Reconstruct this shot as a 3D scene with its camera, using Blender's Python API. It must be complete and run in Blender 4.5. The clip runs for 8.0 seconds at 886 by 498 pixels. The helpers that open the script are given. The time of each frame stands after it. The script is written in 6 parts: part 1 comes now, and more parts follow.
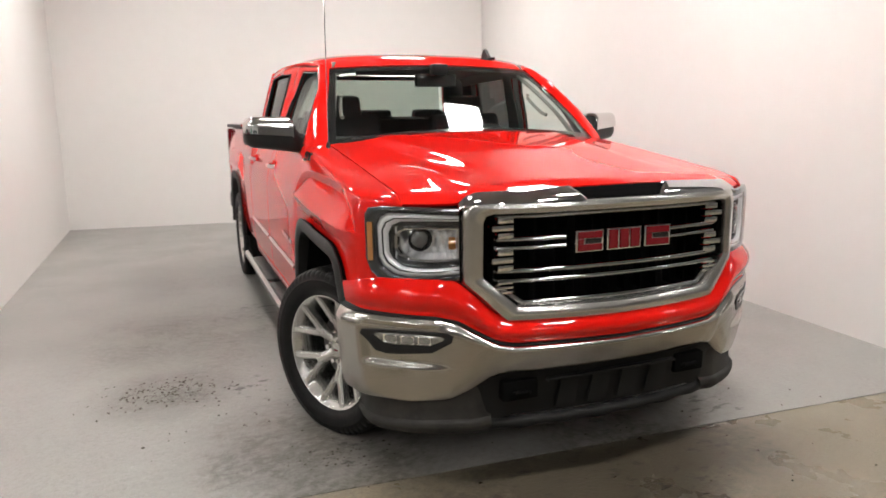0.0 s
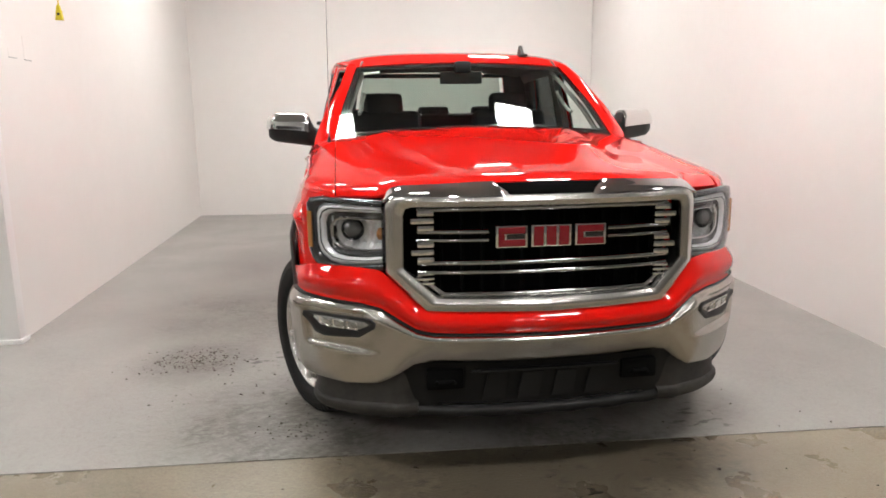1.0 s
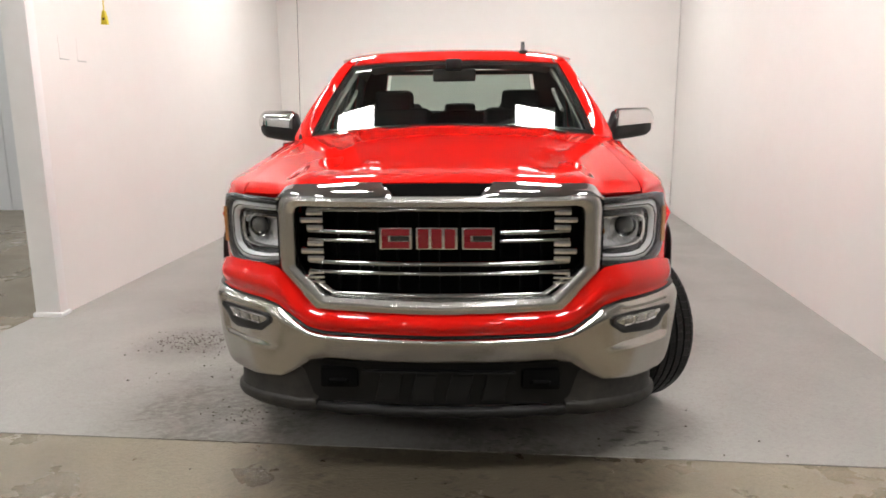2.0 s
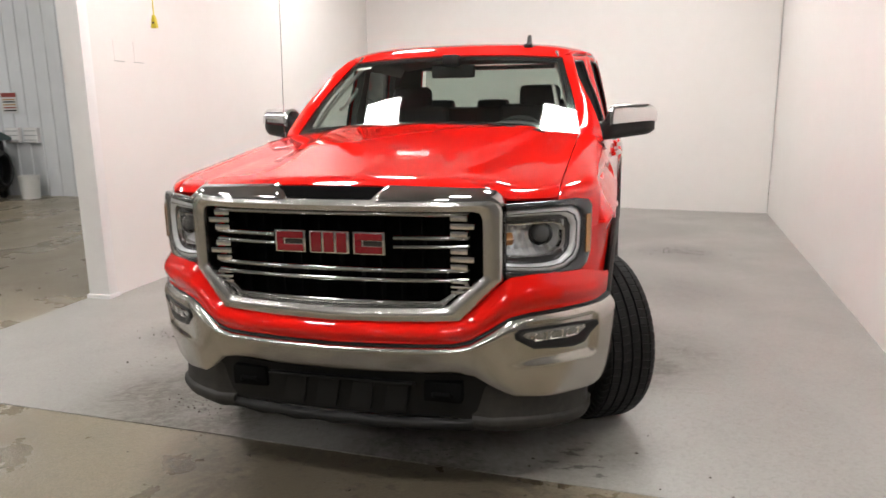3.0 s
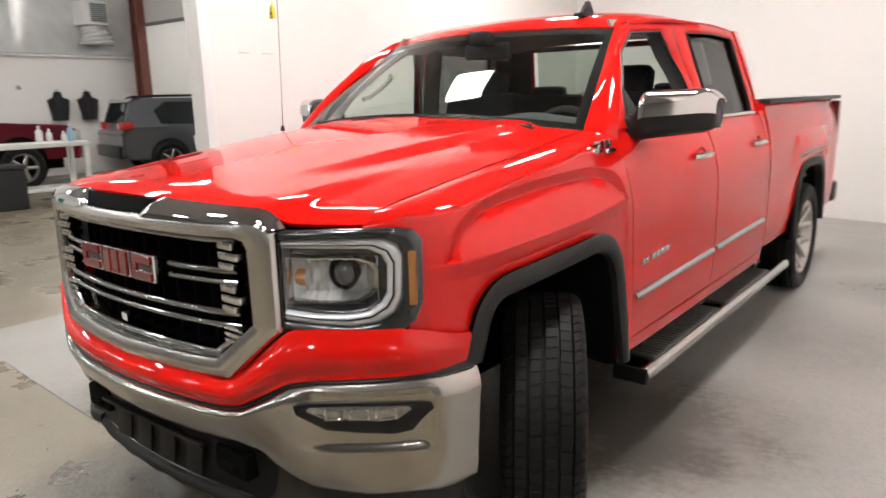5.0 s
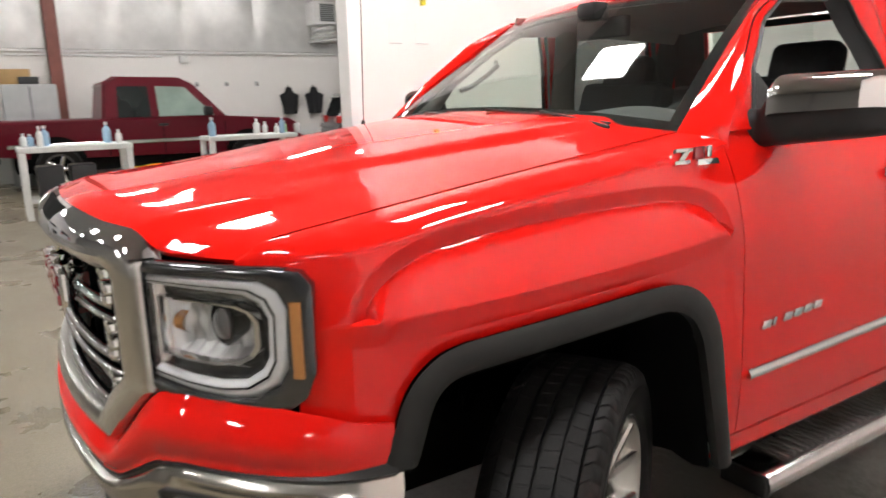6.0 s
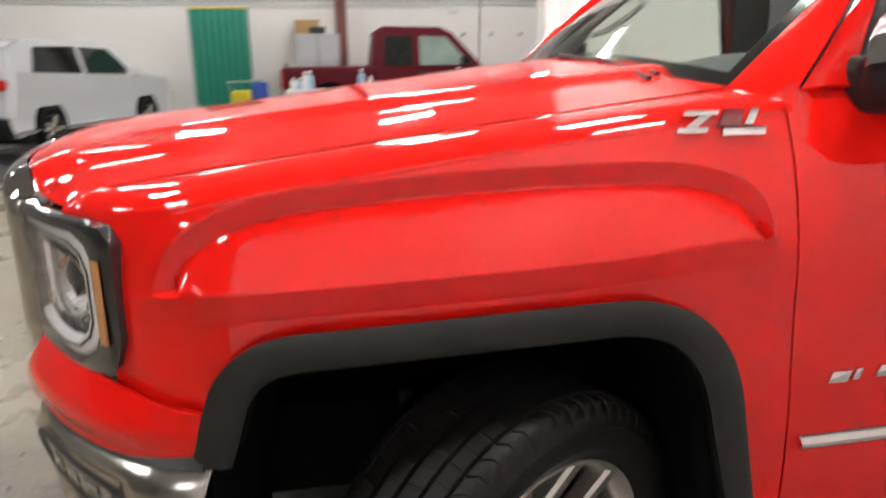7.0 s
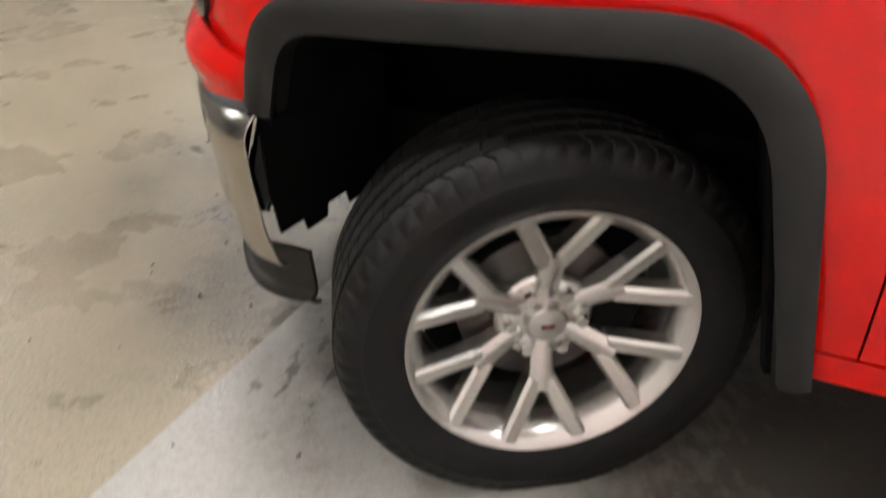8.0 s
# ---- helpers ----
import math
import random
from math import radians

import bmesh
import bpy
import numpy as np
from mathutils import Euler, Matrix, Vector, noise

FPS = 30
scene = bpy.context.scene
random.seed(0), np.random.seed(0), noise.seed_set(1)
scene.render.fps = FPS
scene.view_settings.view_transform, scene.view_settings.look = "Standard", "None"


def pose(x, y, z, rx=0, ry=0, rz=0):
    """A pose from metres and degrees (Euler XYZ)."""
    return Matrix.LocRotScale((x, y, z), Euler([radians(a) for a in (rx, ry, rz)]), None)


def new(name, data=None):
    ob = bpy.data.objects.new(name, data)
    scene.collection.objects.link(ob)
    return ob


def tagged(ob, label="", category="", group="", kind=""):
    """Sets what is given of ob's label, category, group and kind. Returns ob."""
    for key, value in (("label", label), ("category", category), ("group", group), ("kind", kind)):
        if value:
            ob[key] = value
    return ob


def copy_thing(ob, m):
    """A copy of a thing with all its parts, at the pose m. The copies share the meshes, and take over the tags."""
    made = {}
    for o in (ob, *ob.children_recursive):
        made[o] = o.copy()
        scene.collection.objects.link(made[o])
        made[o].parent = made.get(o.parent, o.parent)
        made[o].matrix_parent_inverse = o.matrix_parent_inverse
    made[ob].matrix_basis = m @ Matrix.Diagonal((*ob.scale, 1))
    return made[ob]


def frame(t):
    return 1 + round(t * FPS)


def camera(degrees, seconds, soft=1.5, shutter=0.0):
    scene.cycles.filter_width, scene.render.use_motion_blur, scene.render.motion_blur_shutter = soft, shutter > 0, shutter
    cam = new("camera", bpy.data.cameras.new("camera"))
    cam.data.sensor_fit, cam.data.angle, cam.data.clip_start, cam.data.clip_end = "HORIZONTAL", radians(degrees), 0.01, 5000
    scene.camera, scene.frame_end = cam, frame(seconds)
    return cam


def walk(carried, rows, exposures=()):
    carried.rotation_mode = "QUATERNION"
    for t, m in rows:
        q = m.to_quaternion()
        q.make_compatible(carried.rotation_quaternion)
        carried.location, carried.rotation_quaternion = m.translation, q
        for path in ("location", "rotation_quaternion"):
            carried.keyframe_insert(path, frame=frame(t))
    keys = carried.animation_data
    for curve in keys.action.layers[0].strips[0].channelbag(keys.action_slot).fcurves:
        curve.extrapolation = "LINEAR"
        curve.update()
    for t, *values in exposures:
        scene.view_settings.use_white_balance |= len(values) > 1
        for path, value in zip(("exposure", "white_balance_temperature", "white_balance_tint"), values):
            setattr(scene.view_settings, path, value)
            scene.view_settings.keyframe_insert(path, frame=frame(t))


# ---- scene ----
# The world is laid out round the red truck: front axle at y = 0, nose towards -y.
cam = camera(64.8, 8.0, soft=1.6, shutter=0.4)
ROWS = [
    (0.0, -1.591, -3.278, 1.470, 79.288, 0.793, -21.334),
    (0.5, -1.206, -3.502, 1.466, 79.400, 0.833, -14.514),
    (1.0, -0.770, -3.595, 1.453, 79.253, 0.696, -8.213),
    (1.5, -0.312, -3.638, 1.457, 79.014, 0.465, -2.712),
    (3.0, 1.017, -3.399, 1.488, 78.413, 0.775, 14.133),
    (3.5, 1.380, -3.149, 1.473, 78.303, 0.700, 19.514),
    (4.0, 1.720, -2.859, 1.469, 78.080, 0.627, 25.096),
    (5.5, 2.111, -1.639, 1.471, 77.747, 1.624, 47.197),
    (6.0, 2.075, -1.179, 1.438, 77.876, 1.387, 57.202),
    (6.2, 2.050, -1.007, 1.438, 78.170, 1.000, 60.340),
    (6.5, 2.054, -0.753, 1.427, 78.162, 1.136, 65.809),
    (6.7, 2.063, -0.595, 1.415, 77.548, 0.921, 70.405),
    (7.0, 2.068, -0.377, 1.397, 74.625, 0.602, 80.387),
    (7.2, 2.038, -0.231, 1.367, 71.117, 0.331, 87.440),
    (7.5, 1.975, -0.034, 1.324, 64.919, -0.180, 98.710),
    (7.7, 1.965, 0.061, 1.295, 61.700, 0.005, 105.437),
    (8.0, 1.983, 0.218, 1.214, 57.981, 0.228, 113.332),
]
walk(cam, [(t, pose(*r)) for t, *r in ROWS], exposures=((0.0, -0.05), (4.0, -0.03), (5.5, 0.14), (7.0, 0.18), (7.5, 0.22), (8.0, 0.44)))
scene.view_settings.exposure = 0.0

# ---------------------------------------------------------------- light
world = bpy.data.worlds.new("world")
scene.world = world
world.use_nodes = True
world.node_tree.nodes["Background"].inputs[0].default_value = (0.9, 0.95, 1.0, 1)
world.node_tree.nodes["Background"].inputs[1].default_value = 0.05
LAMP = 62.0


# ---------------------------------------------------------------- helpers
def material(name, colour, rough=0.5, metal=0.0, coat=0.0, vary=0.0, scale=8.0, bump=0.0, bscale=60.0, spec=0.5, vary2=0.0, scale2=1.2, dark=None):
    """Principled surface, its colour varied at two scales and lightly bumped."""
    m = bpy.data.materials.new(name)
    m.use_nodes = True
    nt = m.node_tree
    b = nt.nodes["Principled BSDF"]
    b.inputs["Base Color"].default_value = (*colour, 1)
    b.inputs["Roughness"].default_value = rough
    b.inputs["Metallic"].default_value = metal
    b.inputs["Coat Weight"].default_value = coat
    b.inputs["Coat Roughness"].default_value = 0.03
    b.inputs["Specular IOR Level"].default_value = spec
    geo = nt.nodes.new("ShaderNodeNewGeometry")
    last = None
    for amount, sc in ((vary, scale), (vary2, scale2)):
        if not amount:
            continue
        n = nt.nodes.new("ShaderNodeTexNoise")
        n.inputs["Scale"].default_value = sc
        n.inputs["Detail"].default_value = 5
        nt.links.new(geo.outputs["Position"], n.inputs["Vector"])
        ramp = nt.nodes.new("ShaderNodeMapRange")
        ramp.inputs["From Min"].default_value, ramp.inputs["From Max"].default_value = 0.3, 0.7
        ramp.inputs["To Min"].default_value, ramp.inputs["To Max"].default_value = 0.0, amount
        nt.links.new(n.outputs["Fac"], ramp.inputs["Value"])
        mix = nt.nodes.new("ShaderNodeMix")
        mix.data_type = "RGBA"
        mix.inputs["A"].default_value = (*colour, 1)
        mix.inputs["B"].default_value = (*(dark or [c * 0.35 for c in colour]), 1)
        if last:
            nt.links.new(last, mix.inputs["A"])
        nt.links.new(ramp.outputs["Result"], mix.inputs["Factor"])
        last = mix.outputs["Result"]
    if last:
        nt.links.new(last, b.inputs["Base Color"])
    if bump:
        n = nt.nodes.new("ShaderNodeTexNoise")
        n.inputs["Scale"].default_value = bscale
        n.inputs["Detail"].default_value = 4
        nt.links.new(geo.outputs["Position"], n.inputs["Vector"])
        bp = nt.nodes.new("ShaderNodeBump")
        bp.inputs["Strength"].default_value = bump
        bp.inputs["Distance"].default_value = 0.01
        nt.links.new(n.outputs["Fac"], bp.inputs["Height"])
        nt.links.new(bp.outputs["Normal"], b.inputs["Normal"])
    return m


def glass(name, tint, ior=1.45, gloss_rough=0.0):
    """A thin pane: tinted see-through, mirror gloss by Fresnel."""
    m = bpy.data.materials.new(name)
    m.use_nodes = True
    nt = m.node_tree
    nt.nodes.remove(nt.nodes["Principled BSDF"])
    tr = nt.nodes.new("ShaderNodeBsdfTransparent")
    tr.inputs["Color"].default_value = (*tint, 1)
    gl = nt.nodes.new("ShaderNodeBsdfGlossy")
    gl.inputs["Roughness"].default_value = gloss_rough
    lw = nt.nodes.new("ShaderNodeLayerWeight")
    lw.inputs["Blend"].default_value = 0.5
    pw = nt.nodes.new("ShaderNodeMath")
    pw.operation = "POWER"
    pw.inputs[1].default_value = 5.0
    nt.links.new(lw.outputs["Facing"], pw.inputs[0])
    fr = nt.nodes.new("ShaderNodeMath")
    fr.operation = "MULTIPLY_ADD"
    f0 = ((ior - 1) / (ior + 1)) ** 2
    fr.inputs[1].default_value, fr.inputs[2].default_value = 1 - f0, f0
    nt.links.new(pw.outputs[0], fr.inputs[0])
    mix = nt.nodes.new("ShaderNodeMixShader")
    nt.links.new(fr.outputs[0], mix.inputs["Fac"])
    nt.links.new(tr.outputs["BSDF"], mix.inputs[1])
    nt.links.new(gl.outputs["BSDF"], mix.inputs[2])
    nt.links.new(mix.outputs["Shader"], nt.nodes["Material Output"].inputs["Surface"])
    return m


def glow(name, colour, strength):
    m = bpy.data.materials.new(name)
    m.use_nodes = True
    b = m.node_tree.nodes["Principled BSDF"]
    b.inputs["Base Color"].default_value = (*colour, 1)
    b.inputs["Emission Color"].default_value = (*colour, 1)
    b.inputs["Emission Strength"].default_value = strength
    return m


def link(name, bm, mat, parent=None, smooth=True, angle=35, label=""):
    me = bpy.data.meshes.new(name)
    bm.to_mesh(me)
    bm.free()
    me.materials.append(mat)
    if smooth:
        me.shade_smooth()
        me.set_sharp_from_angle(angle=radians(angle))
    ob = new(name, me)
    if parent:
        ob.parent = parent
    if label:
        tagged(ob, label)
    return ob


def part(name, bm, mat, parent, label="", angle=35):
    return link(name, bm, mat, parent, True, angle, label)


def thing(name, label, category, at=(0, 0, 0), rz=0.0, group="", kind=""):
    ob = new(name)
    ob.matrix_basis = pose(*at, 0, 0, rz)
    return tagged(ob, label, category, group, kind)


def thick(ob, t, bevel=0.0, angle=40):
    """Gives a sheet its thickness, inwards from the face that shows."""
    bm = bmesh.new()
    bm.from_mesh(ob.data)
    old = bm.verts[:]
    bm.normal_update()
    back = {v: bm.verts.new(v.co - v.normal * t) for v in old}
    faces = bm.faces[:]
    rim = [(l.vert, l.link_loop_next.vert) for e in bm.edges if e.is_boundary for l in e.link_loops]
    for f in faces:
        bm.faces.new([back[v] for v in reversed(f.verts[:])])
    for a, b in rim:
        bm.faces.new((b, a, back[a], back[b]))
    bm.to_mesh(ob.data)
    bm.free()
    ob.data.shade_smooth()
    ob.data.set_sharp_from_angle(angle=radians(angle))
    if bevel:
        b = ob.modifiers.new("edge", "BEVEL")
        b.width, b.segments, b.limit_method = bevel, 2, "ANGLE"
    return ob


def sheet(fn, nu, nv, close_u=False, flip=False, bm=None):
    """A surface from fn(u, v) for u, v in 0..1."""
    bm = bm or bmesh.new()
    cols = nu if close_u else nu + 1
    vs = [[bm.verts.new(fn(i / nu, j / nv)) for j in range(nv + 1)] for i in range(cols)]
    for i in range(nu):
        a, b = vs[i], vs[(i + 1) % cols]
        for j in range(nv):
            f = (a[j], b[j], b[j + 1], a[j + 1])
            bm.faces.new(f[::-1] if flip else f)
    return bm


def box(x0, x1, y0, y1, z0, z1, bevel=0.0, seg=2, bm=None, m=None):
    bm2 = bmesh.new()
    bmesh.ops.create_cube(bm2, size=1)
    for v in bm2.verts:
        v.co = Vector(((x0 + x1) / 2 + v.co.x * (x1 - x0), (y0 + y1) / 2 + v.co.y * (y1 - y0), (z0 + z1) / 2 + v.co.z * (z1 - z0)))
    if bevel:
        bmesh.ops.bevel(bm2, geom=bm2.edges[:], offset=min(bevel, 0.45 * min(abs(x1 - x0), abs(y1 - y0), abs(z1 - z0))), segments=seg, affect="EDGES", profile=0.6)
    if m:
        bm2.transform(m)
    return merge(bm, bm2)


def merge(bm, other):
    if bm is None:
        return other
    me = bpy.data.meshes.new("tmp")
    other.to_mesh(me)
    other.free()
    bm.from_mesh(me)
    bpy.data.meshes.remove(me)
    return bm


def rod(p, q, r, n=12, bm=None, r2=None):
    """A round bar from p to q with closed ends."""
    p, q = Vector(p), Vector(q)
    bm2 = bmesh.new()
    bmesh.ops.create_cone(bm2, cap_ends=True, segments=n, radius1=r, radius2=r if r2 is None else r2, depth=(q - p).length)
    bm2.transform(Matrix.Translation((p + q) / 2) @ (q - p).to_track_quat("Z", "Y").to_matrix().to_4x4())
    return merge(bm, bm2)


def lathe(profile, n=48, bm=None, m=None):
    """profile of (radius, height) turned round the x axis."""
    bm2 = bmesh.new()
    rings = []
    for k in range(n):
        a = 2 * math.pi * k / n
        rings.append([bm2.verts.new((h, r * math.cos(a), r * math.sin(a))) for r, h in profile])
    for k in range(n):
        a, b = rings[k], rings[(k + 1) % n]
        for j in range(len(profile) - 1):
            bm2.faces.new((a[j], b[j], b[j + 1], a[j + 1]))
    bmesh.ops.recalc_face_normals(bm2, faces=bm2.faces[:])
    if m:
        bm2.transform(m)
    return merge(bm, bm2)


def prism(poly, h, m=None, bm=None, bevel=0.0):
    """A flat outline of (a, b) points raised by h along the third axis."""
    bm2 = bmesh.new()
    low = [bm2.verts.new((a, b, 0)) for a, b in poly]
    top = [bm2.verts.new((a, b, h)) for a, b in poly]
    bm2.faces.new(low[::-1])
    f = bm2.faces.new(top)
    for i in range(len(poly)):
        j = (i + 1) % len(poly)
        bm2.faces.new((low[i], low[j], top[j], top[i]))
    if bevel:
        bmesh.ops.bevel(bm2, geom=f.edges[:], offset=bevel, segments=2, affect="EDGES", profile=0.6)
    bmesh.ops.recalc_face_normals(bm2, faces=bm2.faces[:])
    if m:
        bm2.transform(m)
    return merge(bm, bm2)


def tube(points, r, n=8, bm=None):
    """A bent round bar through points."""
    bm = bm or bmesh.new()
    pts = [Vector(p) for p in points]
    rings = []
    for i, p in enumerate(pts):
        d = (pts[min(i + 1, len(pts) - 1)] - pts[max(i - 1, 0)]).normalized()
        side = d.cross(Vector((0, 0, 1)))
        side = side.normalized() if side.length > 0.05 else d.cross(Vector((0, 1, 0))).normalized()
        up = side.cross(d)
        rings.append([bm.verts.new(p + r * (math.cos(2 * math.pi * k / n) * side + math.sin(2 * math.pi * k / n) * up)) for k in range(n)])
    for a, b in zip(rings, rings[1:]):
        for k in range(n):
            bm.faces.new((a[k], a[(k + 1) % n], b[(k + 1) % n], b[k]))
    bm.faces.new(rings[0][::-1])
    bm.faces.new(rings[-1])
    return bm


def step01(x):
    x = min(1.0, max(0.0, x))
    return x * x * (3 - 2 * x)


def curve(points, u):
    """Smooth curve through points (Catmull-Rom), u in 0..1."""
    n = len(points) - 1
    t = min(max(u, 0.0), 1.0) * n
    i = min(int(t), n - 1)
    t -= i
    p = [Vector(points[min(max(k, 0), n)]) for k in (i - 1, i, i + 1, i + 2)]
    return 0.5 * (2 * p[1] + (p[2] - p[0]) * t + (2 * p[0] - 5 * p[1] + 4 * p[2] - p[3]) * t * t + (3 * p[1] - p[0] - 3 * p[2] + p[3]) * t ** 3)


def along(points, u):
    """Straight-edged path through points, u in 0..1 by length."""
    d = [(Vector(b) - Vector(a)).length for a, b in zip(points, points[1:])]
    s = u * sum(d)
    for a, b, k in zip(points, points[1:], d):
        if s <= k + 1e-9:
            return Vector(a).lerp(Vector(b), s / k if k else 0)
        s -= k
    return Vector(points[-1])


# ---------------------------------------------------------------- materials
PAINT = material("red_paint", (0.66, 0.008, 0.005), 0.6, 0.0, 0.90, 0.03, 2.5, spec=0.0)
CHROME = material("chrome", (0.70, 0.69, 0.68), 0.06, 1.0, vary=0.05, scale=5)
DARKCHROME = material("dark_chrome", (0.60, 0.60, 0.61), 0.05, 1.0, vary=0.08, scale=9)
# grille bars: the dark floor they mirror is put into a darker chrome colour
BARCHROME = material("bar_chrome", (0.34, 0.34, 0.34), 0.10, 1.0, vary=0.1, scale=14)
BUMPERCHROME = material("dusty_chrome", (0.45, 0.43, 0.40), 0.20, 1.0, vary=0.16, scale=6, dark=(0.40, 0.37, 0.33))
RINGSATIN = material("ring_chrome", (0.58, 0.565, 0.54), 0.26, 1.0, vary=0.06, scale=14)
SATIN = material("satin_chrome", (0.58, 0.57, 0.55), 0.17, 1.0, vary=0.08, scale=14)
ALLOY = material("bright_alloy", (0.60, 0.59, 0.56), 0.24, 0.9, coat=0.4, vary=0.08, scale=20)
DUSTYPLASTIC = material("dusty_plastic", (0.013, 0.0125, 0.012), 0.6, vary=0.7, scale=9, bump=0.1, bscale=200, vary2=0.4, scale2=40, dark=(0.040, 0.036, 0.031), spec=0.28)
TREAD = material("step_tread", (0.035, 0.032, 0.030), 0.35, vary=0.4, scale=20, dark=(0.08, 0.07, 0.06))
# paler than the tread: glare on the ribs is put into their colour
TREADRIB = material("step_rib", (0.16, 0.15, 0.145), 0.32, vary=0.5, scale=25, dark=(0.05, 0.045, 0.04))
DAMBLACK = material("dam_black", (0.008, 0.008, 0.008), 0.5, vary=0.4, scale=12, bump=0.08, bscale=300, dark=(0.012, 0.011, 0.010), spec=0.2)
BLACK = material("black_plastic", (0.009, 0.009, 0.0095), 0.42, vary=0.4, scale=18, bump=0.08, bscale=300, dark=(0.022, 0.021, 0.019), spec=0.3)
GREYPLASTIC = material("grey_plastic", (0.010, 0.0098, 0.0095), 0.5, vary=0.5, scale=14, bump=0.08, bscale=300, dark=(0.021, 0.020, 0.0185), spec=0.33)
GLOSSBLACK = material("gloss_black", (0.012, 0.012, 0.013), 0.12, coat=0.5, vary=0.2, scale=10)
DARK = material("underside", (0.004, 0.004, 0.004), 0.9, vary=0.5, scale=10, spec=0.08)
RUBBER = material("tyre_rubber", (0.0045, 0.0042, 0.0042), 0.55, vary=0.6, scale=22, bump=0.15, bscale=120, dark=(0.010, 0.0093, 0.0086), spec=0.22)
TRIM = material("interior_trim", (0.055, 0.056, 0.056), 0.7, vary=0.3, scale=10, bump=0.1, bscale=200)
CLOTH = material("seat_cloth", (0.034, 0.034, 0.036), 0.9, vary=0.4, scale=40, bump=0.2, bscale=500)
LINER = material("headliner", (0.30, 0.29, 0.27), 0.9, vary=0.15, scale=60)
REDPLASTIC = material("red_badge", (0.15, 0.006, 0.011), 0.2, coat=0.8, vary=0.1, scale=60)
AMBER = material("amber_lens", (0.42, 0.18, 0.055), 0.15, coat=0.6, vary=0.2, scale=60)
FOGGLASS = material("fog_lens_glass", (0.40, 0.40, 0.38), 0.12, 0.7, coat=0.5, vary=0.5, scale=60, dark=(0.10, 0.10, 0.10))
SMOKE = material("smoked_chrome", (0.085, 0.085, 0.09), 0.16, 0.85, coat=0.5, vary=0.15, scale=20)
LAMPSILVER = material("lamp_silver", (0.74, 0.74, 0.75), 0.30, 0.30, coat=0.5, vary=0.1, scale=40)
PROJECTOR = material("projector_glass", (0.10, 0.10, 0.10), 0.05, 0.3, coat=1.0, vary=0.2, scale=30)
REFLECTOR = material("lamp_reflector", (0.80, 0.80, 0.80), 0.20, 0.45, vary=0.12, scale=30)
CLEAR = glass("clear_lens", (0.93, 0.94, 0.95), 1.42)
WINDSCREEN = glass("windscreen_glass", (0.72, 0.80, 0.75), 1.5)
SIDEGLASS = glass("side_glass", (0.74, 0.82, 0.78), 1.5)
REARGLASS = glass("rear_glass", (0.50, 0.56, 0.53), 1.5)
TINTED = glass("dark_glass", (0.15, 0.16, 0.16), 1.75)
PAPER = material("white_paper", (0.85, 0.85, 0.83), 0.6, vary=0.04, scale=30)
WALLPAINT = material("white_wall_paint", (0.80, 0.775, 0.75), 0.42, vary=0.06, scale=1.3, bump=0.05, bscale=40, vary2=0.05, scale2=7, dark=(0.55, 0.52, 0.48))
TRIMWHITE = material("white_trim", (0.82, 0.81, 0.80), 0.35, vary=0.05, scale=9)
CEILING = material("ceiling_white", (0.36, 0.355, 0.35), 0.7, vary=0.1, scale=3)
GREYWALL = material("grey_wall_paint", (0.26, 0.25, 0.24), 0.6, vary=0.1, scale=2)


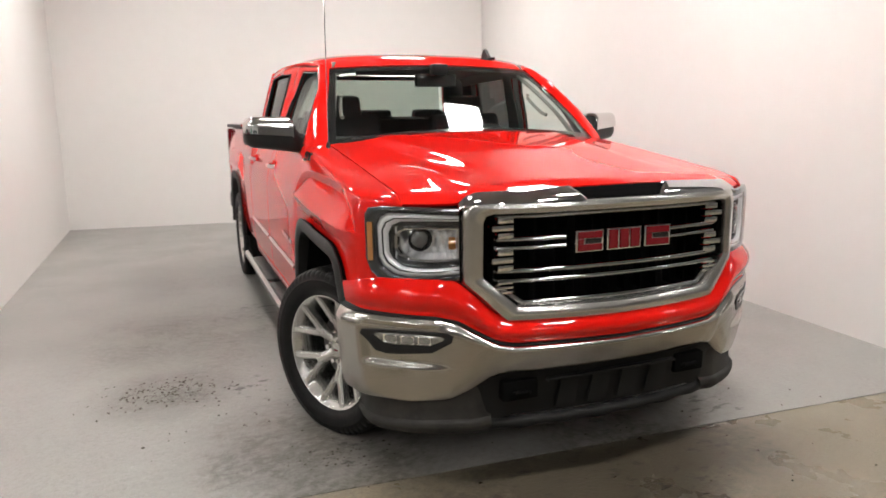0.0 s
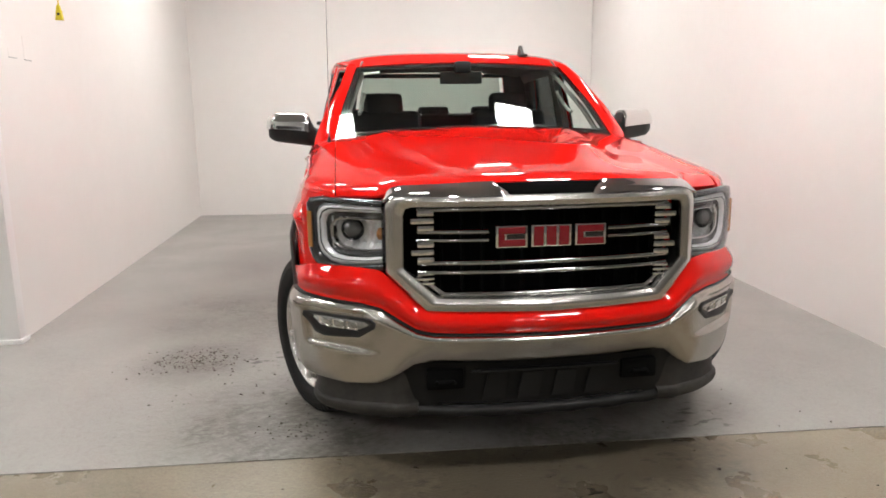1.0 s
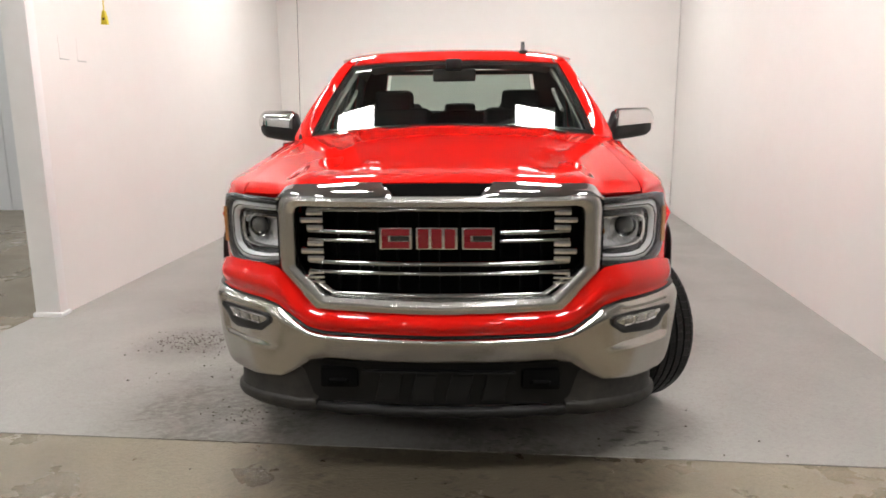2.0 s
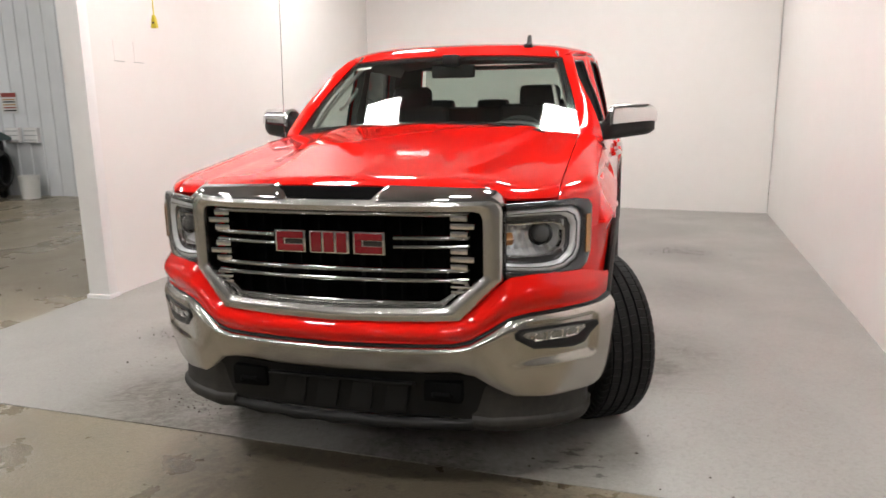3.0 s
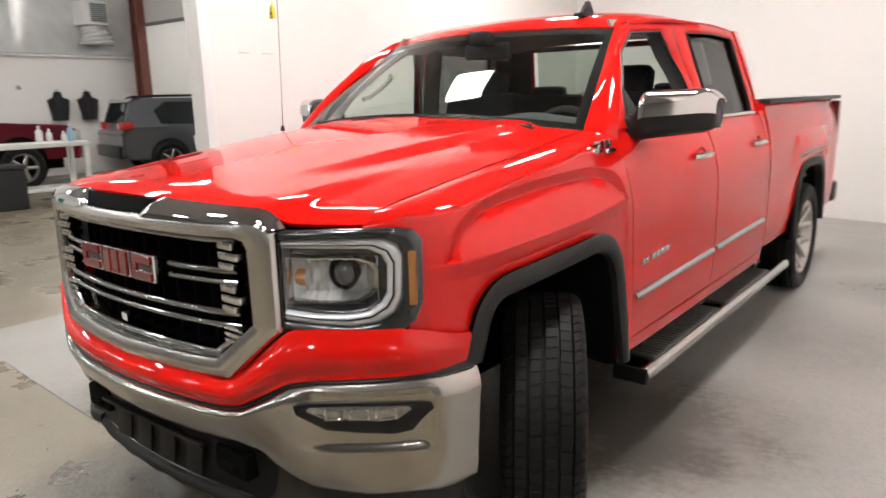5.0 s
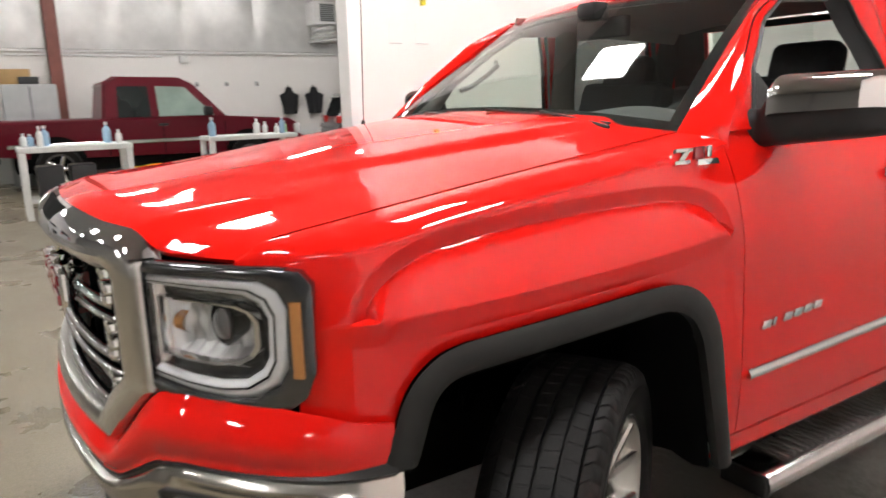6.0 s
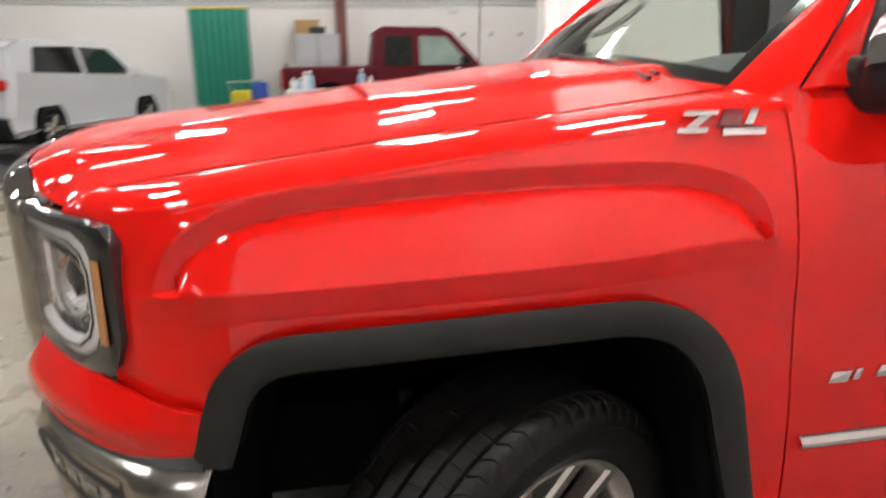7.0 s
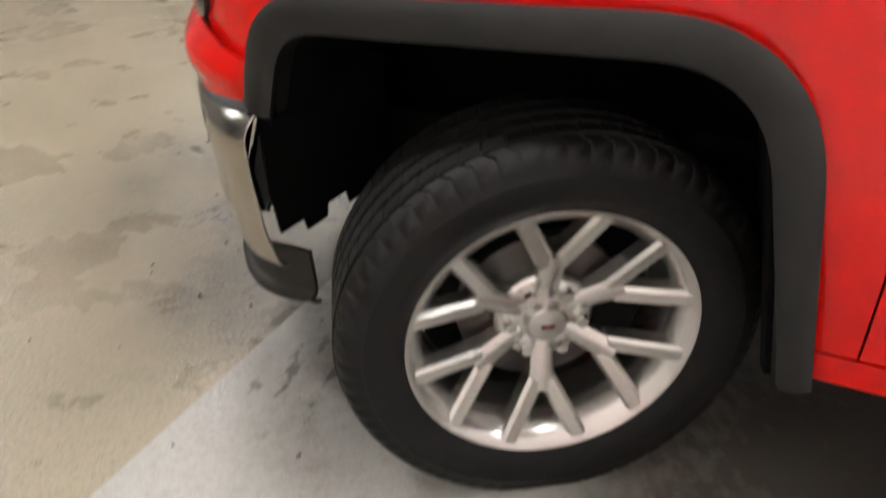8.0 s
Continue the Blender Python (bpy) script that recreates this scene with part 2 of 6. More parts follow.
def floor_material(name, base, dirty, rough, wet, spots, grain, splats):
    """Concrete: cloudy tone, fine grain, blotches, scuffs, and dirt with painted-in shade round given spots (x, y,
    radius, strength).
    """
    m = material(name, base, rough, vary=0.0)
    nt = m.node_tree
    b = nt.nodes["Principled BSDF"]
    geo = nt.nodes.new("ShaderNodeNewGeometry")

    def tex(scale, lo, hi, detail=6.0, rough_=0.6, stretch=None):
        n = nt.nodes.new("ShaderNodeTexNoise")
        n.inputs["Scale"].default_value, n.inputs["Detail"].default_value, n.inputs["Roughness"].default_value = scale, detail, rough_
        src = geo.outputs["Position"]
        if stretch:
            mp = nt.nodes.new("ShaderNodeMapping")
            mp.inputs["Scale"].default_value = stretch
            nt.links.new(src, mp.inputs["Vector"])
            src = mp.outputs["Vector"]
        nt.links.new(src, n.inputs["Vector"])
        r = nt.nodes.new("ShaderNodeMapRange")
        r.inputs["From Min"].default_value, r.inputs["From Max"].default_value = lo, hi
        nt.links.new(n.outputs["Fac"], r.inputs["Value"])
        return r.outputs["Result"]

    def calc(op, a, c):
        k = nt.nodes.new("ShaderNodeMath")
        k.operation = op
        for i, v in enumerate((a, c)):
            if isinstance(v, float):
                k.inputs[i].default_value = v
            else:
                nt.links.new(v, k.inputs[i])
        return k.outputs[0]

    def mixed(fac, a, c):
        k = nt.nodes.new("ShaderNodeMix")
        k.data_type = "RGBA"
        nt.links.new(fac, k.inputs["Factor"])
        for key, v in (("A", a), ("B", c)):
            if isinstance(v, tuple):
                k.inputs[key].default_value = (*v, 1)
            else:
                nt.links.new(v, k.inputs[key])
        return k.outputs["Result"]

    col = mixed(calc("MULTIPLY", tex(0.9, 0.30, 0.75), 0.40), base, tuple(c * 0.82 for c in base))
    col = mixed(calc("MULTIPLY", tex(6.0, 0.25, 0.95, 8.0, 0.7), 0.22), col, dirty)
    col = mixed(calc("MULTIPLY", tex(75.0, 0.45, 0.66, 4.0, 0.75), grain), col, tuple(c * 0.45 for c in base))
    col = mixed(calc("MULTIPLY", tex(260.0, 0.50, 0.68, 3.0, 0.7), grain), col, tuple(min(1.0, c * 1.7) for c in base))
    col = mixed(calc("MULTIPLY", tex(42.0, 0.50, 0.72, 6.0, 0.8), 0.40), col, tuple(c * 0.6 for c in dirty))
    col = mixed(calc("MULTIPLY", tex(2.0, 0.40, 0.95, 3.0, 0.5, (2.0, 0.7, 1)), 0.20), col, tuple(min(1.0, c * 1.2) for c in base))
    blot = calc("MULTIPLY", tex(3.2, 0.35, 0.80, 6.0, 0.62), tex(26.0, 0.30, 0.62, 6.0, 0.7))
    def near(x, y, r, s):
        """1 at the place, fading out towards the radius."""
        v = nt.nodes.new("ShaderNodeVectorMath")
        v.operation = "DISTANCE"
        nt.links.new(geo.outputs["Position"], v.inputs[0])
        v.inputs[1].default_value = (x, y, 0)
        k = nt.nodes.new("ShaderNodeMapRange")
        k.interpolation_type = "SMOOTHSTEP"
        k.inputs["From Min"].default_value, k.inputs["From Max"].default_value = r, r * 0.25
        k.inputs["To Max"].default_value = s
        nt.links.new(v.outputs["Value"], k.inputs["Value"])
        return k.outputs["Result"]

    # dirt and the truck's shade, both put into the colour round the spots
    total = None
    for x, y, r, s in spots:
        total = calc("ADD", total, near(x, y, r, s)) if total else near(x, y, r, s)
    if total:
        dirt_shade = calc("MULTIPLY", total, calc("ADD", calc("MULTIPLY", blot, 0.85), 0.30))
        dirt_shade = calc("MINIMUM", dirt_shade, 0.9)
        col = mixed(dirt_shade, col, tuple(c * 0.36 for c in dirty))
    # dark oily splashes with ragged edges
    wide = None
    for x, y, r in splats:
        wide = calc("MAXIMUM", wide, near(x, y, r, 1.0)) if wide else near(x, y, r, 1.0)
    rag = calc("MULTIPLY", wide, 0.11)
    level = calc("ADD", tex(11.0, 0.0, 1.0, 6.0, 0.62, (1.0, 1.7, 1)), rag)
    cut = nt.nodes.new("ShaderNodeMapRange")
    cut.inputs["From Min"].default_value, cut.inputs["From Max"].default_value = 0.655, 0.72
    cut.inputs["To Max"].default_value = 0.8
    nt.links.new(level, cut.inputs["Value"])
    col = mixed(calc("MULTIPLY", cut.outputs["Result"], wide), col, (0.022, 0.018, 0.014))
    nt.links.new(col, b.inputs["Base Color"])
    rr = nt.nodes.new("ShaderNodeMapRange")
    rr.inputs["To Min"].default_value, rr.inputs["To Max"].default_value = rough, wet
    nt.links.new(tex(1.6, 0.35, 0.65), rr.inputs["Value"])
    nt.links.new(rr.outputs["Result"], b.inputs["Roughness"])
    bp = nt.nodes.new("ShaderNodeBump")
    bp.inputs["Strength"].default_value, bp.inputs["Distance"].default_value = 0.25, 0.006
    nt.links.new(tex(70.0, 0.2, 0.8, 5.0), bp.inputs["Height"])
    nt.links.new(bp.outputs["Normal"], b.inputs["Normal"])
    return m


# the spots under the truck darken the paint for shade as well as dirt
FLOORPAINT = floor_material("grey_floor_paint", (0.330, 0.320, 0.300), (0.19, 0.165, 0.13), 0.42, 0.30, [(-1.4, -0.3, 1.5, 0.22), (-1.9, 2.2, 1.7, 0.25), (0.75, 0.55, 0.8, 1.5), (0.2, 1.2, 1.1, 1.2), (-1.70, 0.65, 0.5, 1.1), (-1.0, -0.35, 0.9, 1.4), (0.2, -0.75, 0.7, 1.4), (0.9, -0.5, 0.45, 0.7), (-1.4, 1.7, 1.2, 1.0), (-1.3, 3.6, 1.2, 0.8), (1.62, 3.85, 0.6, 0.9), (1.35, 2.4, 0.9, 0.6), (1.35, 5.2, 0.9, 0.5), (1.15, 0.85, 0.8, 1.2)], 0.22, [(-0.98, -0.42, 0.30), (0.3, -0.70, 0.35), (0.9, -0.62, 0.30), (1.64, 3.95, 0.35), (-1.25, 0.55, 0.30), (-1.0, 2.2, 0.4)])
# spots before the nose and towards -x paint in dirt and weaker light together
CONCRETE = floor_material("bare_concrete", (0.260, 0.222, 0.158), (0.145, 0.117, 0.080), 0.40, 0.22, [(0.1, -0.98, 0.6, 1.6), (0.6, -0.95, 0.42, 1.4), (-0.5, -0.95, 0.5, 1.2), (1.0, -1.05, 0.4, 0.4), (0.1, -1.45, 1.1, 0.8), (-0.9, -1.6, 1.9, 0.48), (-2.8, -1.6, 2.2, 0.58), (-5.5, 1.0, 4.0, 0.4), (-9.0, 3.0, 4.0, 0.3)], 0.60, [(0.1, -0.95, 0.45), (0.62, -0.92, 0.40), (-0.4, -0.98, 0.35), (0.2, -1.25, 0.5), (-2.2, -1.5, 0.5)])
FOIL = material("foil_insulation", (0.76, 0.755, 0.745), 0.42, 0.40, vary=0.3, scale=2.5, bump=0.6, bscale=6)
STEEL = material("red_oxide_steel", (0.20, 0.062, 0.045), 0.6, vary=0.4, scale=6)
GREEN = material("green_curtain", (0.010, 0.20, 0.135), 0.55, vary=0.15, scale=4)
RIBWHITE = material("white_sheet_metal", (0.72, 0.74, 0.76), 0.4, vary=0.08, scale=3)
TUBE = glow("lamp_tube", (1.0, 0.98, 0.955), LAMP)

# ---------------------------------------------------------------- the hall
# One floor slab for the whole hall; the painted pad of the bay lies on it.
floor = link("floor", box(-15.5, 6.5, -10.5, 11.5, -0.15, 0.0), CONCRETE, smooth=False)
tagged(floor, "bare brown-grey concrete hall floor, stained, scuffed and with painted shade by the nose", "floor", kind="structure")


def pad_edge(x):
    return -0.775 - 0.05 * x


bm = bmesh.new()
outline = [(-3.12, pad_edge(-3.12)), (2.48, pad_edge(2.48)), (2.96, 6.72), (-2.94, 7.46), (-2.94, 1.28), (-3.12, 1.28)]
prism(outline, 0.004, Matrix.Translation((0, 0, 0.0005)), bm)
pad = link("floor_pad", bm, FLOORPAINT, smooth=False)
tagged(pad, "grey painted concrete pad, scuffed, with dirt and painted shade under the truck", "floor", kind="structure")

WALL_H = 4.7


def wall(name, a, b, thickness, z0, z1, mat, label):
    """A wall from a to b in the plan; its thickness lies to the right of that way."""
    a, b = Vector((*a, 0)), Vector((*b, 0))
    d = (b - a).normalized()
    n = Vector((d.y, -d.x, 0)) * thickness
    poly = [(p.x, p.y) for p in (a, b, b + n, a + n)]
    ob = link(name, prism(poly, z1 - z0, Matrix.Translation((0, 0, z0))), mat, smooth=False)
    return tagged(ob, label, "wall", kind="structure")


wall("wall_left", (-2.94, 7.46), (-2.94, 1.30), 0.16, 0, WALL_H, WALLPAINT, "smooth white painted partition wall of the photo bay")
wall("wall_back", (2.96, 6.72), (-2.94, 7.46), 0.16, 0, WALL_H, WALLPAINT, "smooth white painted back wall of the photo bay")
wall("wall_right", (2.44, -1.3), (2.97, 6.74), 0.16, 0, WALL_H, WALLPAINT, "smooth white painted side wall of the photo bay")
# the post that ends the left wall, with its foot
post = link("wall_post", box(-3.115, -2.925, 1.20, 1.30, 0, WALL_H, 0.006), TRIMWHITE, angle=30)
tagged(post, "white boxed post that ends the bay wall", "post", kind="structure")
part("foot_trim", box(-3.13, -2.91, 1.185, 1.315, 0.0, 0.035, 0.006), TRIMWHITE, post)

# hall shell
HALL_H = 4.8
wall("wall_far_lower", (-14.2, -10.4), (-14.2, 11.4), -0.02 - 0.12, 0, 2.6, WALLPAINT, "white panelled lower wall of the workshop hall")
def foil_wall(u, v):
    y = -10.4 + 17.3 * u
    bay = abs(((y + 0.35) / 1.52) % 1 - 0.5) * 2
    return (-14.16 + 0.10 * math.sin(math.pi * v) * (1 - bay ** 6) + 0.02, y, 2.6 + (HALL_H - 2.6) * v)
foil = link("wall_far_upper", sheet(foil_wall, 180, 14), FOIL, angle=60)
thick(foil, 0.05)
wall("wall_far_bay", (-14.2, 7.07), (-14.2, 11.4), -0.14, 2.6, HALL_H, WALLPAINT, "plain white upper wall of the next bay")
tagged(foil, "silvery quilted foil insulation on the upper hall wall", "insulation", kind="structure")
tagged(link("trim_far", box(-14.2, -14.12, -10.4, 6.94, 2.54, 2.58), TRIMWHITE, smooth=False), "white ledge strip under the insulation", "trim", kind="structure")
wall("wall_side", (-10.4, 6.95), (-2.95, 6.95), -0.12, 0, HALL_H, RIBWHITE, "white ribbed sheet-metal wall beside the bay")
wall("wall_side_header", (-13.9, 6.95), (-10.4, 6.95), -0.12, 3.3, HALL_H, WALLPAINT, "white header wall over the next bay's opening")
wall("wall_side_stub", (-14.2, 6.95), (-13.9, 6.95), -0.12, 0, HALL_H, WALLPAINT, "white wall stub beside the opening")
tagged(link("trim_header", box(-13.9, -10.4, 6.90, 6.95, 3.25, 3.32), material("dark_edge", (0.25, 0.24, 0.23), 0.5, vary=0.2), smooth=False), "grey metal edge of the opening's header", "trim", kind="structure")
wall("wall_north", (-14.2, 11.3), (6.4, 11.3), -0.12, 0, HALL_H, WALLPAINT, "plain white end wall of the hall")
# south and east walls are added out of view, toned for the chrome's reflections
wall("wall_south", (-15.4, -10.4), (6.4, -10.4), 0.12, 0, HALL_H, GREYWALL, "unseen grey end wall that closes the hall")
wall("wall_east", (6.4, -10.4), (6.4, 11.3), 0.12, 0, HALL_H, GREYWALL, "unseen grey side wall that closes the hall")
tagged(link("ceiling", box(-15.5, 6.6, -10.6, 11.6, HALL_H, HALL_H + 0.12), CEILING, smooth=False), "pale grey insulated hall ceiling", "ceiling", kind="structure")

# ribs of the side wall
for i in range(26):
    x = -10.3 + i * 0.28
    part("rib", box(x, x + 0.05, 6.925, 6.95, 0, HALL_H, 0.008, 1), RIBWHITE, bpy.data.objects["wall_side"])


def lamp_fitting(x, y, z, rz):
    t = thing("ceiling_light", "white fluorescent ceiling fitting with two bright tubes", "ceiling light", (x, y, z), rz, "ceiling lights of the hall")
    part("tray", box(-0.14, 0.14, -0.44, 0.44, 0.03, 0.09, 0.01), TRIMWHITE, t)
    for s in (-0.07, 0.07):
        part("tube", rod((s, -0.40, 0.0), (s, 0.40, 0.0), 0.05, 12), TUBE, t)
    part("hanger", rod((0, 0, 0.08), (0, 0, HALL_H - z), 0.006, 6), SATIN, t)
    return t


first = lamp_fitting(-5.0, -6.2, 4.1, 0)
# the two at y 9.2 and 9.3 are unseen, added to brighten the next bay
for x, y in [(-1.4, -7.6), (-5.0, -3.0), (-5.0, 0.4), (-5.0, 3.8), (-8.2, -6.2), (-8.2, 0.4), (-8.2, 3.8),
             (-11.4, -6.2), (-11.4, -3.0), (-11.4, 0.4), (-11.4, 3.8), (-12.2, 9.2), (-10.6, 9.3), (5.0, -4.2)]:
    copy_thing(first, pose(x, y, 4.1))


def panel_light(x, y, z):
    t = thing("panel_light", "flat white ceiling light panel over the photo bay", "ceiling light", (x, y, z), 0, "light panels over the bay")
    part("frame", box(-0.31, 0.31, -0.29, 0.29, 0.012, 0.07, 0.008), TRIMWHITE, t)
    part("diffuser", box(-0.28, 0.28, -0.26, 0.26, 0.0, 0.012, 0.003, 1), PANEL, t)
    for sy in (-0.22, 0.22):
        part("hanger", rod((0, sy, 0.06), (0, sy, HALL_H - z), 0.005, 6), SATIN, t)
    return t


PANEL = glow("lamp_panel", (1.0, 0.98, 0.955), LAMP * 1.32)
first = panel_light(-1.50, 1.14, 4.0)
for x, y in [(1.08, 1.02), (-1.63, 4.6), (1.15, 4.6), (-1.63, -2.4), (1.15, -2.4), (1.15, -6.0)]:
    copy_thing(first, pose(x, y, 4.0))

# ---------------------------------------------------------------- the red pickup truck
truck = thing("pickup_truck", "glossy bright red crew-cab pickup truck with chrome grille and bumper", "pickup truck")

PLAN = [(0, -1.062), (0.22, -1.052), (0.45, -1.018), (0.62, -0.955), (0.76, -0.872), (0.87, -0.775), (0.94, -0.685), (0.975, -0.60), (0.988, -0.55)]


def plan(u):
    """The nose's outline from the middle (0) round to the side (1): x, y and the outward way."""
    p, q = curve(PLAN, u), curve(PLAN, min(1, u + 0.004))
    if u > 0.99:
        p0 = curve(PLAN, u - 0.004)
        d = (p - p0).normalized()
    else:
        d = (q - p).normalized()
    return p, Vector((d.y, -d.x))


def plan_u(x):
    lo, hi = 0.0, 1.0
    for _ in range(30):
        mid = (lo + hi) / 2
        lo, hi = (mid, hi) if curve(PLAN, mid)[0] < x else (lo, mid)
    return lo


def nose_y(x):
    return curve(PLAN, plan_u(abs(x)))[1]


def ramp(x, *pairs):
    return float(np.interp(x, pairs[0::2], pairs[1::2]))


def hood_z(x, y):
    t = (y + 0.95) / 1.29
    a = abs(x)
    z = 1.215 + 0.182 * t - 0.02 * t * t - (0.055 - 0.008 * t) * (a / 0.8) ** 2
    z += 0.024 * step01((0.645 - a) / 0.09) * (1 - step01((t + 0.07) / 0.55))
    w = 0.37 + 0.21 * t
    z += 0.017 * step01((w - a) / 0.11 + 0.5) * step01((t - 0.02) / 0.55)
    return z


def side_in(y):
    return ramp(y, -0.835, 0.806, -0.80, 0.843, -0.76, 0.882, -0.72, 0.908, -0.68, 0.938, -0.64, 0.960, -0.60, 0.975, -0.54, 0.987, -0.45, 0.994, -0.3, 0.998, -0.1, 1.0, 4.0, 1.0, 4.7, 0.985, 4.85, 0.96)


def arch(u, cy, half, top, foot, n=4.0):
    """A wheel opening's edge, u from front to back."""
    a = math.pi * u
    c, s = math.cos(a), max(0.0, math.sin(a))
    n = n - 0.7 if c > 0 else n + 0.2
    y = cy - half * math.copysign(abs(c) ** (2 / n), c)
    z = foot + (top - foot) * s ** (2 / n)
    return y - 0.09 * (z - 0.5), z


def arch_z(y, cy, half, top, foot, n=4.0):
    z = (top + foot) / 2
    n = n - 0.7 if y + 0.04 < cy else n + 0.2
    for _ in range(6):
        q = abs(y + 0.09 * (z - 0.5) - cy) / half
        z = 0.5 * z + 0.5 * (foot + (top - foot) * (1 - q ** n) ** (1 / n) if q < 1 else foot)
    q = abs(y + 0.09 * (z - 0.5) - cy) / half
    return foot + (top - foot) * (1 - q ** n) ** (1 / n) if q < 1 else foot




def rounded(pts, cuts, n=14):
    """A bent line with its inner corners rounded off; cuts gives how far from each corner the rounding starts."""
    pts = [Vector(p) for p in pts]
    out = [pts[0]]
    for a, b, c, cut in zip(pts, pts[1:], pts[2:], cuts):
        p, q = b + (a - b).normalized() * cut, b + (c - b).normalized() * cut
        out += [p.lerp(b, k / n).lerp(b.lerp(q, k / n), k / n) for k in range(n + 1)]
    return [(p[0], p[1]) for p in out + [pts[-1]]]


FRONT_EDGE = rounded([(-0.620, 0.740), (-0.553, 0.960), (0.308, 0.994), (0.416, 0.44)], (0.12, 0.22))
FRONT_Y, FRONT_Z = [p[0] for p in FRONT_EDGE], [p[1] for p in FRONT_EDGE]


def front_arch(u, inset):
    """The front wheel opening's edge from front to back, drawn in by inset."""
    p = along(FRONT_EDGE, u)
    d = along(FRONT_EDGE, min(1, u + 0.012)) - along(FRONT_EDGE, max(0, u - 0.012))
    d = d.normalized()
    return p[0] + d[1] * inset, p[1] - d[0] * inset


def front_arch_z(y):
    return float(np.interp(y, FRONT_Y, FRONT_Z))


REAR_ARCH = (3.66, 0.50, 0.98, 0.46)


def flank(y, z):
    """Half width of the body without the swellings: the shoulder rolls inwards most over the front wheels."""
    c = ramp(y, -0.83, 0.5, -0.75, 0.9, -0.6, 1.5, -0.45, 1.7, -0.2, 1.45, 0.0, 1.1, 0.2, 0.92, 0.46, 0.90, 0.8, 0.88, 1.5, 0.85, 2.3, 0.85, 2.5, 0.42)
    return side_in(y) - c * max(0, z - 1.0) ** 2 - 0.22 * max(0, 0.78 - z) ** 2


def bulge(y, z):
    """The front fender: an upright band under the shoulder, a ledge that slopes out to a fold, then down to the wheel opening."""
    q = min(1.0, abs(y + 0.13) / 0.497)
    q2 = min(1.0, abs(y + 0.13) / 0.535)
    fold = 1.055 + 0.035 * (y + 0.09) + 0.09 * max(0, y + 0.1) ** 2
    zl = max(1.180 + 0.03 * y - 0.07 * y * y, fold + 0.03)
    edge = fold + (zl - fold) * (1 - q ** 6) ** 0.5
    rise = fold + (zl + 0.040 - fold) * (1 - q2 ** 6) ** 0.5
    deep = side_in(y)
    if z >= rise:
        return flank(y, z)
    xs = min(flank(y, rise), deep)
    low = deep + 0.006
    if z >= edge:
        return xs - 0.006 * step01((rise - z) / max(0.004, rise - edge))
    if z >= fold:
        p = (edge - z) / max(0.004, edge - fold)
        return (xs - 0.006) + (low - xs + 0.006) * (p ** 0.80)
    return low - 0.015 * min(1, (fold - z) / 0.05) - 0.22 * max(0, 0.78 - z) ** 2


def side_x(y, z):
    """Half width of the body at a station and a height, with the swellings over the wheels."""
    x = flank(y, z)
    q = abs(y + 0.13) / 0.56
    if q < 1:
        hold = step01((1 - q) / 0.11)
        return x * (1 - hold) + bulge(y, z) * hold
    q = abs(y - 3.66) / 0.60
    if q < 1:
        zc = 0.98 + 0.215 * max(0, 1 - q ** 6) ** 0.42
        d = zc - z
        swell = 0.018 * step01(d / 0.022) + 0.016 * min(1, max(0, (d - 0.03) / 0.10)) - 0.024 * min(1, max(0, (1.062 - z) / 0.055))
        x += max(0.0, swell) * step01((1 - q) / 0.06)
    return x


def gap_lean(z):
    """How far the gap before the front door leans from its middle station."""
    return ramp(z, 0.45, 0.018, 0.54, 0.014, 0.73, 0.002, 0.96, -0.016, 1.13, -0.022, 1.34, -0.022)


def panel(name, y0, y1, top, bottom, s, ny, nz, label="", mat=None, t=0.012, ys=None):
    """A side panel between two stations, from bottom(y) up to top(y)."""
    def fn(u, v):
        y = ys(u) if ys else y0 + (y1 - y0) * u
        z = bottom(y) + (top(y) - bottom(y)) * v
        if name == "front_door":
            y += gap_lean(z) * (1 - u) ** 2
        return (s * side_x(y, z), y, z)
    return thick(part(name, sheet(fn, ny, nz, flip=s < 0), mat or PAINT, truck, label, 30), t)


def eased(y0, y1, cuts):
    """Stations, drawn together round the steep ends of a wheel opening."""
    marks = [y0, y1]
    for cy, half in cuts:
        for k in range(33):
            a = math.pi * k / 32
            marks.append(cy - half * math.copysign(abs(math.cos(a)) ** 0.45, math.cos(a)))
            marks.append(cy - half * math.copysign(abs(math.cos(a)) ** 1.0, math.cos(a)))
    extra = np.linspace(y0, y1, 25)
    marks = sorted({round(float(m), 4) for m in [*marks, *extra] if y0 <= m <= y1})
    return marks


